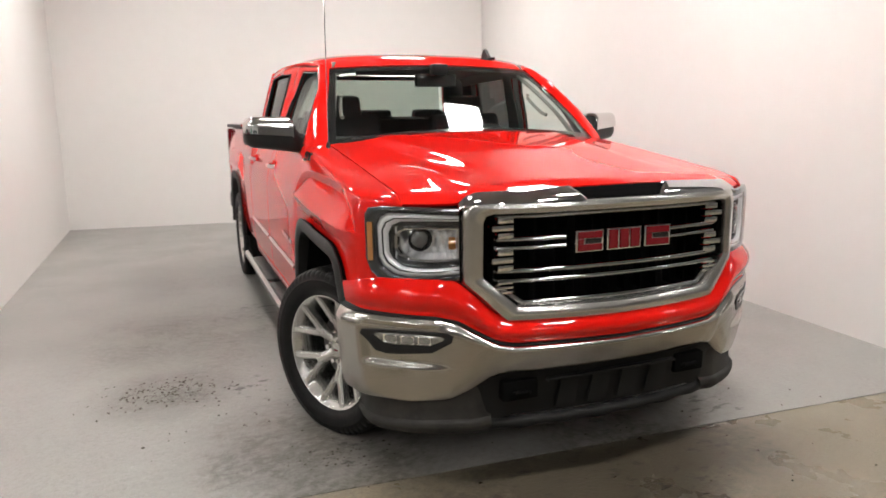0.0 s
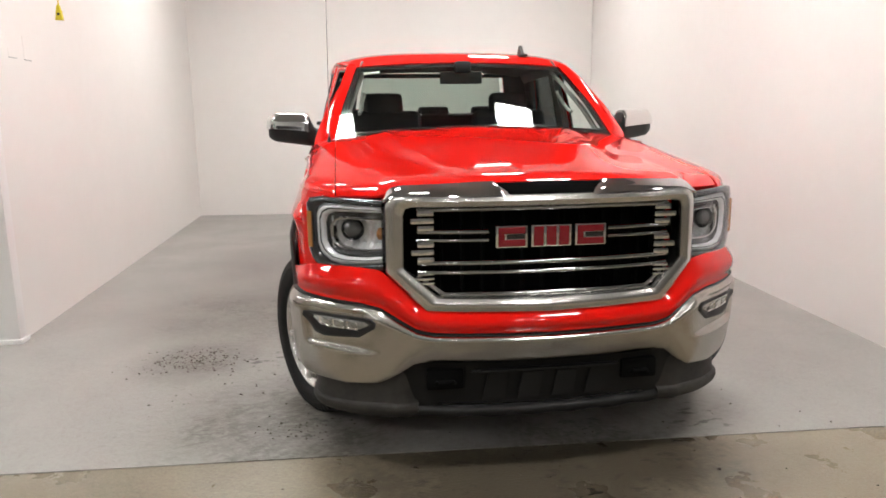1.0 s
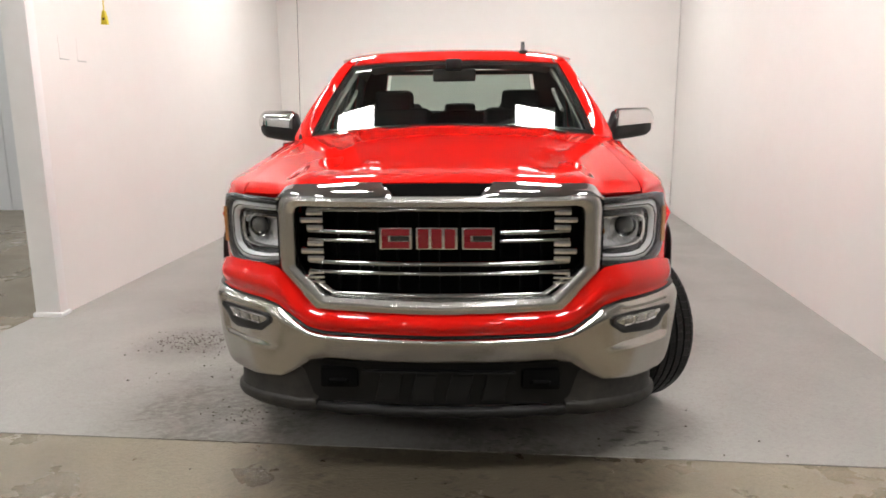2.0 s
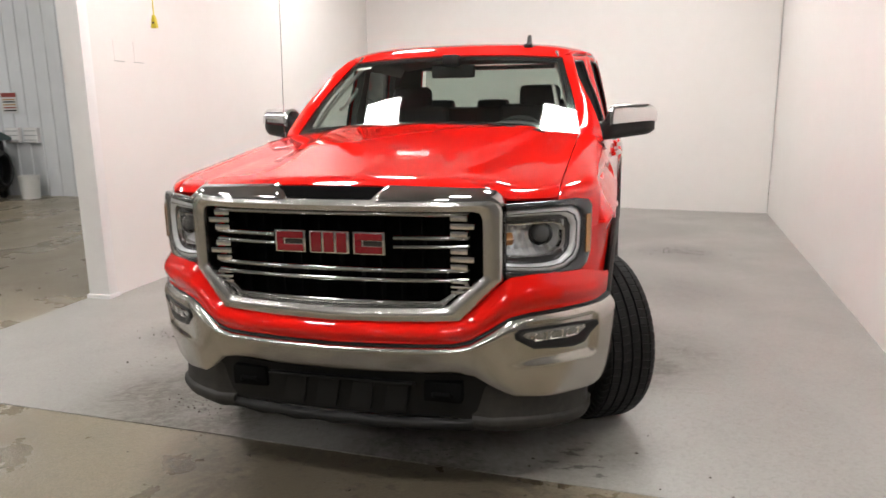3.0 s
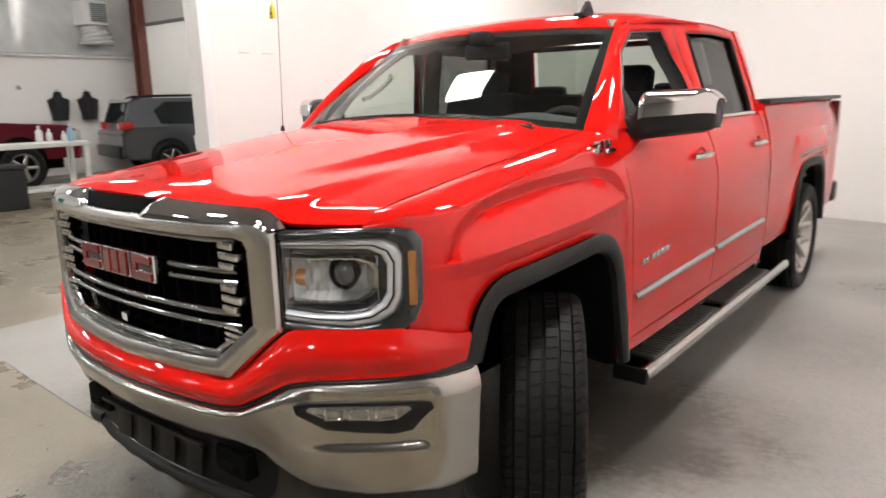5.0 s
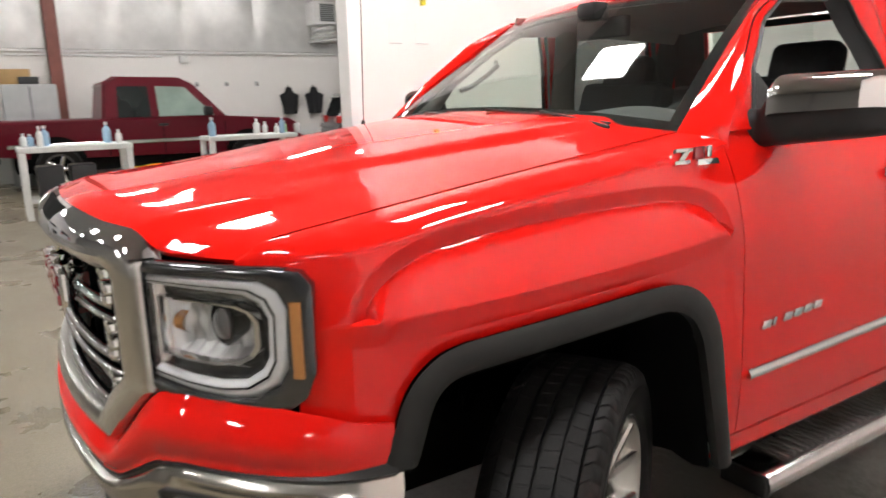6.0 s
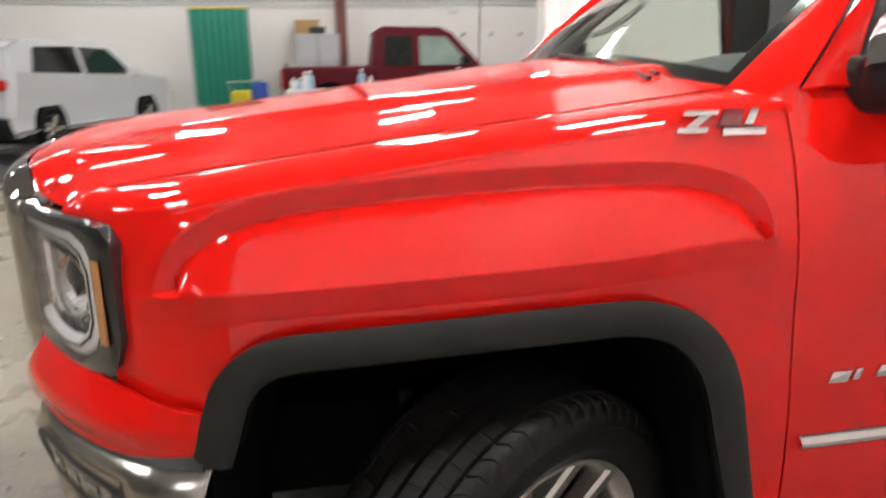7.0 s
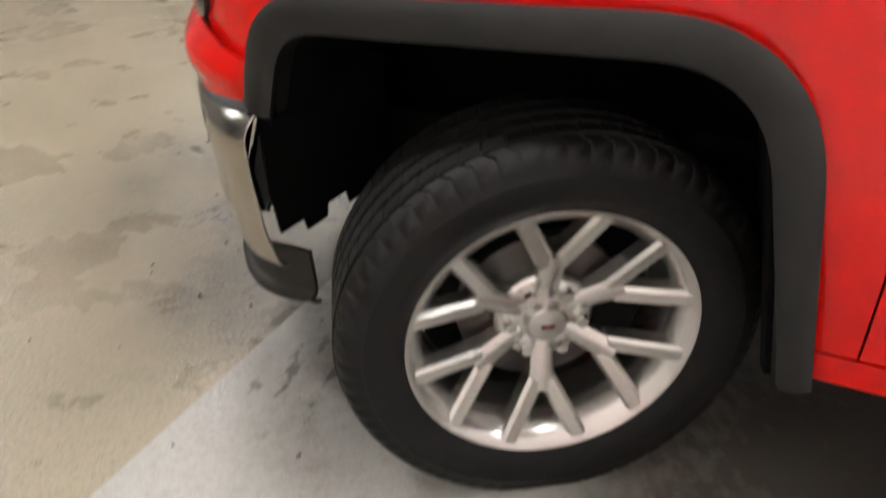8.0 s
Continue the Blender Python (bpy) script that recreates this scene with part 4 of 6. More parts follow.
    bmesh.ops.create_uvsphere(bmx, u_segments=24, v_segments=12, radius=0.036)
    bmx.transform(Matrix.Translation(c + Vector((0, 0.004, 0))) @ Matrix.Diagonal((1, 0.7, 1, 1)))
    part("projector", bmx, PROJECTOR, lamp, "clear glass projector lens")

    def turn(u, v, s=s):
        return on_nose(plan_u(0.640 + 0.026 * u), 0.980 + 0.048 * v, -0.056 + 0.02 * math.sin(math.pi * v), s)
    part("turn_signal", sheet(turn, 4, 6, flip=s > 0), AMBER, lamp, "amber turn signal")

    def marker(u, v, s=s):
        return on_nose(plan_u(0.8905 + 0.0125 * u), 0.940 + 0.146 * v, 0.013 + 0.003 * u, s)
    thick(part("side_marker", sheet(marker, 4, 8, flip=s > 0), AMBER, lamp, "amber side marker"), 0.005)

    # ---- fog lamp in the bumper
    fog = new("fog_lamp")
    fog.parent = truck
    BEZEL = [(0.662, 0.684), (0.645, 0.672), (0.650, 0.646), (0.715, 0.598), (0.855, 0.580), (0.888, 0.590), (0.920, 0.655), (0.916, 0.672), (0.860, 0.680), (0.750, 0.684)]
    GLASS = [(0.684, 0.668), (0.674, 0.661), (0.678, 0.652), (0.718, 0.629), (0.828, 0.620), (0.860, 0.625), (0.886, 0.652), (0.880, 0.663), (0.836, 0.668), (0.760, 0.670)]

    def on_bumper(x, z, up, s=s):
        k = plan_u(x)
        return on_nose(k, z, bumper_out(k, z, x) + up, s)

    def bezel(u, v, s=s):
        n = len(BEZEL)
        i, f = int(u * n) % n, u * n - int(u * n)
        a = Vector(BEZEL[i]).lerp(Vector(BEZEL[(i + 1) % n]), f)
        b = Vector(GLASS[i]).lerp(Vector(GLASS[(i + 1) % n]), f)
        c = a.lerp(b, max(0, v - 0.2) / 0.8)
        return on_bumper(c[0], c[1], ramp(v, 0, -0.004, 0.2, 0.012, 0.5, 0.013, 1.0, 0.008))
    part("bezel", sheet(bezel, 100, 6, close_u=False, flip=s < 0), BLACK, fog, "black fog lamp bezel", 50)

    def foglens(u, v, s=s):
        n = len(GLASS)
        i, f = int(u * n) % n, u * n - int(u * n)
        c = Vector(GLASS[i]).lerp(Vector(GLASS[(i + 1) % n]), f).lerp(Vector((0.78, 0.645)), v)
        return on_bumper(c[0], c[1], 0.008 + 0.005 * min(1, v * 3))
    part("fog_lens", sheet(foglens, 100, 5, flip=s < 0), FOGGLASS, fog, "ribbed clear fog lens")
    for k in range(3):
        xa = 0.715 + 0.052 * k
        chamber = lambda u, v, xa=xa: on_bumper(xa + 0.040 * u, 0.630 + 0.032 * v, 0.0145 - 0.012 * math.sin(math.pi * u) * math.sin(math.pi * v))
        part("led_chamber", sheet(chamber, 8, 8, flip=s > 0), CHROME, fog)

# ---- cab
def glass_x(z, y=1.6):
    """Half width of the cab over the belt line; it draws in towards the windscreen."""
    front = ramp(y, 0.46, 0.05, 0.64, 0.08, 0.86, 0.095, 1.0, 0.105, 1.3, 0.05, 1.6, 0.0)
    base = flank(min(max(y, 0.46), 2.3), BELT) + 0.003
    return base - 0.15 * (z - BELT) - 0.14 * max(0, z - BELT) ** 2 - front * min(1, max(0, (z - BELT) / 0.30))


DOORS = {
    "front": ([(0.475, BELT), (0.62, 1.50), (0.80, 1.665), (1.0, 1.775), (1.355, 1.797), (1.41, 1.56), (1.474, BELT), (0.9, BELT)],
              [(0.585, BELT + 0.012), (0.665, 1.50), (0.83, 1.655), (0.985, 1.742), (1.235, 1.757), (1.33, 1.56), (1.405, BELT + 0.012), (1.0, BELT + 0.012)]),
    "rear": ([(1.478, BELT), (1.414, 1.56), (1.359, 1.797), (1.80, 1.812), (2.18, 1.80), (2.30, 1.56), (2.385, 1.42), (2.40, BELT)],
             [(1.555, BELT + 0.012), (1.515, 1.55), (1.47, 1.757), (1.80, 1.767), (2.10, 1.757), (2.19, 1.55), (2.28, 1.40), (2.29, BELT + 0.012)]),
}


def frame_ring(outer, inner, s, deep):
    def fn(u, v):
        a, b = along([*outer, outer[0]], u), along([*inner, inner[0]], u)
        n = len(outer)
        t = u * n
        i = int(t) % n
        f = t - int(t)
        a = Vector(outer[i]).lerp(Vector(outer[(i + 1) % n]), f)
        b = Vector(inner[i]).lerp(Vector(inner[(i + 1) % n]), f)
        c = a.lerp(b, v)
        return (s * (glass_x(c[1], c[0]) + deep * math.sin(math.pi * v) ** 0.5), c[0], c[1])
    return sheet(fn, 8 * len(outer), 5, flip=s > 0)


def pane(name, poly, s, mat, inset_=0.012, parent=None, label=""):
    bm = bmesh.new()
    f = bm.faces.new([bm.verts.new((s * (glass_x(z, y) - inset_), y, z)) for y, z in (poly if s < 0 else poly[::-1])])
    bmesh.ops.triangulate(bm, faces=[f])
    ob = part(name, bm, mat, parent or truck, label)
    ob.visible_shadow = False
    return ob


for s in (1, -1):
    for which, (outer, inner) in DOORS.items():
        part("door_frame", frame_ring(outer, inner, s, 0.010), PAINT, truck, "", 50)
        seal = [tuple(Vector(p).lerp(Vector((sum(q[0] for q in inner) / 8, sum(q[1] for q in inner) / 8)), -0.01)) for p in inner]
        core = [tuple(Vector(p).lerp(Vector((sum(q[0] for q in inner) / 8, sum(q[1] for q in inner) / 8)), 0.045 if which == "front" else 0.02)) for p in inner]
        part("window_seal", frame_ring(seal, core, s, 0.012), BLACK, truck, "black rubber window seal", 50)
        if which == "rear" or s < 0:  # the driver's window is wound down
            pane("front_window" if which == "front" else "rear_window", inner, s, SIDEGLASS if which == "front" else TINTED)
        deep = [tuple(Vector(p).lerp(Vector((sum(q[0] for q in inner) / 8, sum(q[1] for q in inner) / 8)), -0.05)) for p in inner]
        def reveal(u, v, a=deep, b=core, s=s):
            n = 8
            t = u * n
            i = int(t) % n
            p = Vector(a[i]).lerp(Vector(a[(i + 1) % n]), t - int(t)).lerp(Vector(b[i]).lerp(Vector(b[(i + 1) % n]), t - int(t)), min(1, v * 1.2))
            return (s * (glass_x(p[1], p[0]) - 0.012 - 0.055 * v), p[0], p[1])
        part("window_reveal", sheet(reveal, 64, 3, flip=s < 0), TRIM, truck, "", 50)
    # chrome strip along the belt line
    part("belt_strip", tube([(s * (side_x(y, BELT) + 0.004), y, BELT + 0.004 + 0.012 * max(0, y - 0.6) / 1.9) for y in np.linspace(0.60, 2.33, 12)], 0.011, 8), CHROME, truck)
    # windscreen pillar between screen and door
    def pillar(u, v, s=s):
        top, foot = Vector((0.655, 0.985, 1.772)), Vector((0.815, 0.350, BELT - 0.045))
        a = foot.lerp(top, u) + Vector((0.012, 0, 0.016)) * math.sin(math.pi * u)
        d = along([(0.455, BELT - 0.06), (0.468, BELT), (0.612, 1.505), (0.792, 1.672), (1.0, 1.780)], u)
        b = Vector((glass_x(d[1], d[0]) + 0.004, d[0], d[1]))
        c = a.lerp(b, v)
        c += Vector((0.008, -0.006, 0.008)) * math.sin(math.pi * v) * (1 - u ** 4)
        c.z -= 0.010 * u ** 6
        return (s * c[0], c[1], c[2])
    thick(part("windscreen_pillar", sheet(pillar, 24, 8, flip=s < 0), PAINT, truck, "", 60), 0.012)
    # roof side above the doors and the rear quarter
    def quarter(u, v, s=s):
        a = along([(2.18, 1.805), (2.305, 1.563), (2.39, 1.42), (2.405, BELT - 0.01)], u)
        b = along([(2.31, 1.808), (2.42, 1.60), (2.455, 1.42), (2.46, BELT - 0.01)], u)
        c = a.lerp(b, v)
        return (s * (glass_x(c[1]) - 0.02 * v * v), c[0], c[1])
    thick(part("cab_quarter", sheet(quarter, 16, 6, flip=s > 0), PAINT, truck, "", 60), 0.012)


def screen_edge(x):
    """The windscreen's foot and head at half width x."""
    a = abs(x)
    foot = Vector((x * 0.818, 0.315 + 0.065 * a * a, 1.378 - 0.052 * a * a))
    head = Vector((x * 0.660, 0.905 + 0.075 * a * a, 1.790 - 0.022 * a * a))
    return foot, head


def screen(u, v):
    a, b = screen_edge(2 * u - 1)
    c = a.lerp(b, v)
    c.z += 0.022 * math.sin(math.pi * v)
    return c
ws = part("windscreen", sheet(screen, 32, 14), WINDSCREEN, truck, "laminated windscreen with a dark rim")
ws.visible_shadow = False


def rim(u, v):
    """Black printed border round the screen."""
    k = (u * 4) % 1
    side = int(u * 4) % 4
    w = 0.055 * v
    x, y = [(-1 + 2 * k, 0), (1, k), (1 - 2 * k, 1), (-1, 1 - k)][side]
    x, y = x * (1 - 0.06 * v), 0.5 + (y - 0.5) * (1 - (0.15 if y < 0.5 else 0.15) * v)
    a, b = screen_edge(x)
    c = a.lerp(b, y)
    c.z += 0.022 * math.sin(math.pi * y) - 0.008
    return c
part("screen_border", sheet(rim, 96, 2), GLOSSBLACK, truck, "black border of the windscreen", 60)


def roof(u, v):
    x = 2 * u - 1
    a = abs(x)
    y0, y1 = 0.905 + 0.075 * a * a, 2.36 - 0.05 * a ** 4
    y = y0 + (y1 - y0) * v
    hw = 0.660 + 0.120 * step01((v + 0.02) / 0.30) - 0.012 * step01((v - 0.8) / 0.2)
    z0 = 1.789 + 0.092 * (1 - (1 - min(1, v / 0.36)) ** 3.0) - 0.030 * max(0, (v - 0.60) / 0.40) ** 2
    z = z0 - 0.022 * a * a - 0.040 * a ** 6 * step01(v / 0.25)
    return (hw * x, y, z)
thick(part("roof", sheet(roof, 40, 30), PAINT, truck, "red roof panel", 50), 0.012)


def roofside(u, v, s):
    r = roof(1.0 if s > 0 else 0.0, 0.02 + 0.98 * u)
    d = along([(1.0, 1.780), (1.355, 1.800), (1.80, 1.815), (2.18, 1.803), (2.31, 1.806)], u)
    b = Vector((s * glass_x(d[1], d[0]), d[0], d[1]))
    return Vector(r).lerp(b, v) + Vector((s * 0.010, 0, 0.006)) * math.sin(math.pi * v)
for s in (1, -1):
    thick(part("roof_rail", sheet(lambda u, v, s=s: roofside(u, v, s), 24, 5, flip=s > 0), PAINT, truck, "", 60), 0.010)

# cab back with its window
def back(u, v):
    x = 2 * u - 1
    z = 0.55 + (1.80 - 0.55) * v
    hw = glass_x(z) - 0.02 if z > BELT else 0.93
    return (x * hw, 2.455 - 0.13 * max(0, (z - 1.42) / 0.38) ** 1.3 + 0.02 * (1 - x * x), z)
bm = sheet(back, 40, 40)
gone = [f for f in bm.faces if abs(f.calc_center_median().x) < 0.62 and 1.42 < f.calc_center_median().z < 1.77]
bmesh.ops.delete(bm, geom=gone, context="FACES")
thick(part("cab_back", bm, PAINT, truck, "", 60), 0.012)
bm = sheet(lambda u, v: Vector(back(u, v)) - Vector((0, 0.03, 0)), 40, 40)
gone = [f for f in bm.faces if abs(f.calc_center_median().x) < 0.62 and 1.42 < f.calc_center_median().z < 1.77]
bmesh.ops.delete(bm, geom=gone, context="FACES")
part("back_trim", bm, TRIM, truck, "grey cab back trim", 60)
for s in (1, -1):
    bm = sheet(lambda u, v, s=s: (s * (glass_x(1.34 + 0.45 * v) - 0.05), 2.16 + 0.20 * u, 1.34 + 0.45 * v), 4, 6)
    part("quarter_trim", bm, TRIM, truck, "", 60)
bm = sheet(lambda u, v: Vector(back(0.5 + (u - 0.5) * 0.72, 0.69 + 0.30 * v)) + Vector((0, 0.015, 0)), 12, 6)
rg = part("back_window", bm, REARGLASS, truck, "tinted cab back window")
rg.visible_shadow = False

# load bed: floor, front wall and tailgate
part("bed_floor", box(-0.9, 0.9, 2.50, 4.78, 0.80, 0.83, 0.005), BLACK, truck)
part("bed_front", box(-0.93, 0.93, 2.482, 2.54, 0.60, 1.40, 0.01), PAINT, truck)
part("tailgate", box(-0.90, 0.90, 4.76, 4.82, 0.62, 1.40, 0.015), PAINT, truck)
part("rear_bumper", box(-0.98, 0.98, 4.80, 4.98, 0.50, 0.68, 0.04, 4), BLACK, truck)
for s in (1, -1):
    part("tail_lamp", box(*sorted((s * 0.86, s * 0.975)), 4.74, 4.83, 1.0, 1.38, 0.02), REDPLASTIC, truck)
# underside
part("underbody", box(-0.52, 0.52, -0.80, 4.7, 0.36, 0.60, 0.02), DARK, truck)
part("cab_floor", box(-0.92, 0.92, 0.46, 2.44, 0.44, 0.52, 0.01), DARK, truck)
part("firewall", box(-0.82, 0.82, 0.42, 0.47, 0.50, 1.22, 0.01), DARK, truck)
part("engine_block", box(-0.40, 0.40, -0.75, 0.35, 0.50, 1.05, 0.05), DARK, truck)

# ---- interior
bm = sheet(lambda u, v: (-0.86 + 1.72 * u, 0.40 + 0.62 * v, 1.325 + 0.045 * math.sin(math.pi * min(1, v * 1.15)) - 0.25 * max(0, v - 0.85) / 0.15 + 0.03 * math.exp(-((u - 0.73) / 0.10) ** 2) * math.sin(math.pi * v)), 40, 16)
thick(part("dashboard", bm, TRIM, truck, "dark grey dashboard top"), 0.03)
for s in (1, -1):
    part("door_card", box(*sorted((s * 0.87, s * 0.90)), 0.50, 2.38, 0.55, 1.33, 0.01), TRIM, truck)


def seat(x, y, w, rear=False):
    bm = box(x - w / 2, x + w / 2, y - 0.48, y + 0.05, 0.80, 0.98, 0.06, 3)
    part("seat_cushion", bm, CLOTH, truck)
    m = Matrix.Translation((x, y, 0.95)) @ pose(0, 0, 0, -14, 0, 0)
    part("seat_back", box(-w / 2, w / 2, -0.06, 0.08, 0.0, 0.54 if rear else 0.56, 0.06, 3, m=m), CLOTH, truck, "dark cloth seat back")
    if not rear:
        part("head_restraint", box(-0.14, 0.14, -0.05, 0.06, 0.50, 0.69, 0.05, 3, m=m), CLOTH, truck, "dark head restraint")
        for q in (-0.06, 0.06):
            part("restraint_post", rod(m @ Vector((q, 0, 0.48)), m @ Vector((q, 0, 0.58)), 0.007, 8), CHROME, truck)


seat(0.46, 1.42, 0.54)
seat(-0.46, 1.42, 0.54)
seat(0.0, 2.16, 1.50, True)
for x in (-0.45, 0.0, 0.45):
    part("head_restraint", box(x - 0.13, x + 0.13, 2.26, 2.36, 1.43, 1.535, 0.04, 3), CLOTH, truck)
# steering wheel on the driver's side
wm = Matrix.Translation((0.40, 0.92, 1.245)) @ pose(0, 0, 0, 62, 0, 0)
bmx = bmesh.new()
tube_pts = [(0.185 * math.cos(2 * math.pi * k / 36), 0.185 * math.sin(2 * math.pi * k / 36), 0) for k in range(37)]
part("steering_wheel", tube([wm @ Vector(p) for p in tube_pts], 0.016, 8, bmx), TRIM, truck, "black steering wheel")
for a in (180, 0, 270):
    part("steering_spoke", rod(wm @ Vector((0, 0, -0.01)), wm @ Vector((0.18 * math.cos(radians(a)), 0.18 * math.sin(radians(a)), 0)), 0.018, 8), TRIM, truck)
part("steering_hub", lathe([(0.0, 0.03), (0.06, 0.025), (0.075, 0.0), (0.0, -0.03)], 20, m=wm @ pose(0, 0, 0, 0, -90, 0)), TRIM, truck)
# inner mirror with its stem and sensor block
part("inner_mirror", box(-0.135, 0.135, 0.90, 0.935, 1.655, 1.735, 0.018, 3), BLACK, truck, "black rear-view mirror")
part("mirror_stem", box(-0.05, 0.05, 0.82, 0.90, 1.72, 1.79, 0.015), BLACK, truck)
bm = sheet(lambda u, v: Vector(roof(0.04 + 0.92 * u, 0.03 + 0.94 * v)) - Vector((0, 0, 0.035)), 12, 12)
thick(part("headliner", bm, LINER, truck, "beige headliner"), 0.01)

# light trim on the inner side of the windscreen pillars, with grab handles
for s in (1, -1):
    def pillar_trim(u, v, s=s):
        a, b = screen_edge(0.96)
        p = a.lerp(b, 0.06 + 0.92 * u) + Vector((0, 0.03, -0.028 + 0.022 * math.sin(math.pi * u)))
        d = along([(0.60, BELT + 0.0), (0.69, 1.50), (0.85, 1.645), (1.02, 1.74)], u)
        q = Vector((glass_x(d[1], d[0]) - 0.075, d[0] + 0.02, d[1]))
        p.x -= 0.012
        c = p.lerp(q, v) + Vector((-0.02, 0, -0.004)) * math.sin(math.pi * v)
        return (s * c.x, c.y, c.z)
    thick(part("pillar_trim", sheet(pillar_trim, 20, 8, flip=s > 0), LINER, truck, "pale inner pillar trim", 60), 0.008)
    a, b = screen_edge(0.90)
    g = [a.lerp(b, k) + Vector((-0.02, 0.06 + dy, -0.045)) for k, dy in ((0.42, 0.0), (0.45, 0.035), (0.56, 0.045), (0.68, 0.035), (0.71, 0.0))]
    part("grab_handle", tube([(s * p.x, p.y, p.z) for p in g], 0.011, 8), LINER, truck, "pale grab handle")
    # pale trim behind the door pillars and along the roof's edge
    def post_trim(u, v, s=s):
        z = 1.34 + 0.42 * v
        y = 1.40 + 0.17 * u - 0.09 * v
        return (s * (glass_x(z, y) - 0.060 - 0.012 * math.sin(math.pi * u)), y, z)
    thick(part("post_trim", sheet(post_trim, 6, 8, flip=s > 0), LINER, truck, "pale door pillar trim", 60), 0.008)

    def rail_trim(u, v, s=s):
        y = 0.98 + 1.30 * u
        z = 1.715 + 0.085 * v + 0.02 * math.sin(math.pi * u)
        return (s * (glass_x(z, y) - 0.060 - 0.03 * v), y, z)
    thick(part("rail_trim", sheet(rail_trim, 16, 4, flip=s > 0), LINER, truck, "pale roof edge trim", 60), 0.008)

# ---- mirrors, handles, mouldings, steps
for s in (1, -1):
    m = new("door_mirror")
    m.parent = truck

    def section(u, v, grow, s=s):
        """A rounded block swept across the mirror's width; the foot of it reaches in to the door."""
        x = 0.868 + 0.328 * u
        inner = step01((0.30 - u) / 0.16)
        zt = 1.470 + 0.006 * u - 0.078 * inner - 0.035 * max(0, (u - 0.85) / 0.15) ** 2
        zl = 1.282 + 0.040 * u + 0.02 * max(0, (u - 0.85) / 0.15) ** 2
        dp = 0.085 - 0.030 * inner - 0.028 * max(0, (u - 0.82) / 0.18) ** 2
        a = 2 * math.pi * v
        c, d = math.cos(a), math.sin(a)
        q = 3.6
        rr = (abs(c) ** q + abs(d) ** q) ** (-1 / q)
        return (s * (x + grow * 0.6), 0.600 + 0.175 * u + rr * c * (dp + grow), (zt + zl) / 2 + rr * d * ((zt - zl) / 2 + grow))
    bm = sheet(lambda u, v: section(u, v, 0.0), 24, 36)
    bmesh.ops.remove_doubles(bm, verts=bm.verts[:], dist=1e-5)
    bmesh.ops.holes_fill(bm, edges=[e for e in bm.edges if e.is_boundary], sides=64)
    bmesh.ops.recalc_face_normals(bm, faces=bm.faces[:])
    part("mirror_body", bm, BLACK, m, "black mirror housing", 50)
    bm = sheet(lambda u, v: section(0.255 + 0.75 * u, 0.505 - 0.40 * v, 0.007), 24, 22, flip=s > 0)
    thick(part("mirror_cap", bm, CHROME, m, "chrome mirror cap", 60), 0.004)
    part("mirror_glass", box(*sorted((s * 1.10, s * 1.19)), 0.825, 0.820, 1.330, 1.450, 0.004), CHROME, m)
    def sail(u, v, s=s):
        z = BELT + 0.004 + 0.150 * v
        a = 0.530 + 0.62 * (z - BELT)
        b = 0.770 - 0.08 * v
        y = a + (b - a) * u
        return (s * (glass_x(z, y) + 0.004), y, z)
    thick(part("mirror_sail", sheet(sail, 6, 8, flip=s < 0), BLACK, m, "black mirror base plate", 60), 0.010)

    for y in (1.17, 2.14):
        h = new("door_handle")
        h.parent = truck
        x = side_x(y, 1.18)
        part("handle_cup", lathe([(0.0, -0.012), (0.030, -0.008), (0.042, 0.003)], 24, m=Matrix.Translation((s * (x - 0.001), y + 0.10, 1.178)) @ Matrix.Diagonal((s, 1.6, 1, 1))), PAINT, h)
        part("grip", tube([(s * (x + o), y + d, 1.180 + 0.004 * math.sin(d * 15)) for d, o in ((0.0, 0.006), (0.02, 0.026), (0.07, 0.036), (0.13, 0.036), (0.18, 0.026), (0.20, 0.006))], 0.015, 10), CHROME, h, "chrome door handle")
    for y0, y1 in ((0.49, 1.45), (1.50, 2.38)):
        def moulding(u, v, y0=y0, y1=y1, s=s):
            y = y0 + (y1 - y0) * u
            z = 0.672 + 0.018 * (y - 0.5) + 0.016 * (2 * v - 1)
            return (s * (side_x(y, z) + 0.002 + 0.012 * math.sin(math.pi * v) ** 0.6), y, z)
        part("side_moulding", sheet(moulding, 10, 6, flip=s < 0), SATIN, truck, "satin chrome side moulding", 60)
    # model badge as six plain chrome bars, and the trim badge on the fender
    for k in range(6):
        y = 0.530 + k * 0.050
        w = 0.040 if k != 1 else 0.013
        yy = [y, y + w, y + w + 0.008, y + 0.008]
        poly = [(yy[0], 0.798), (yy[1], 0.798), (yy[2], 0.821), (yy[3], 0.821)]
        part("badge_bar", prism(poly, 0.008, Matrix(((0, 0, s, s * side_x(y, 0.80)), (1, 0, 0, 0), (0, 1, 0, 0.0028 * k), (0, 0, 0, 1))), bevel=0.001), CHROME, truck)
    up = Vector((side_x(0.30, 1.30) - side_x(0.30, 1.25), 0, 0.05)).normalized()
    zx = Matrix.Diagonal((s, 1, 1, 1)) @ Matrix(((0, up.x, up.z, side_x(0.30, 1.262) - up.x * 1.258), (1, 0, 0, 0.012), (0, up.z, -up.x, 1.262 - up.z * 1.258), (0, 0, 0, 1)))
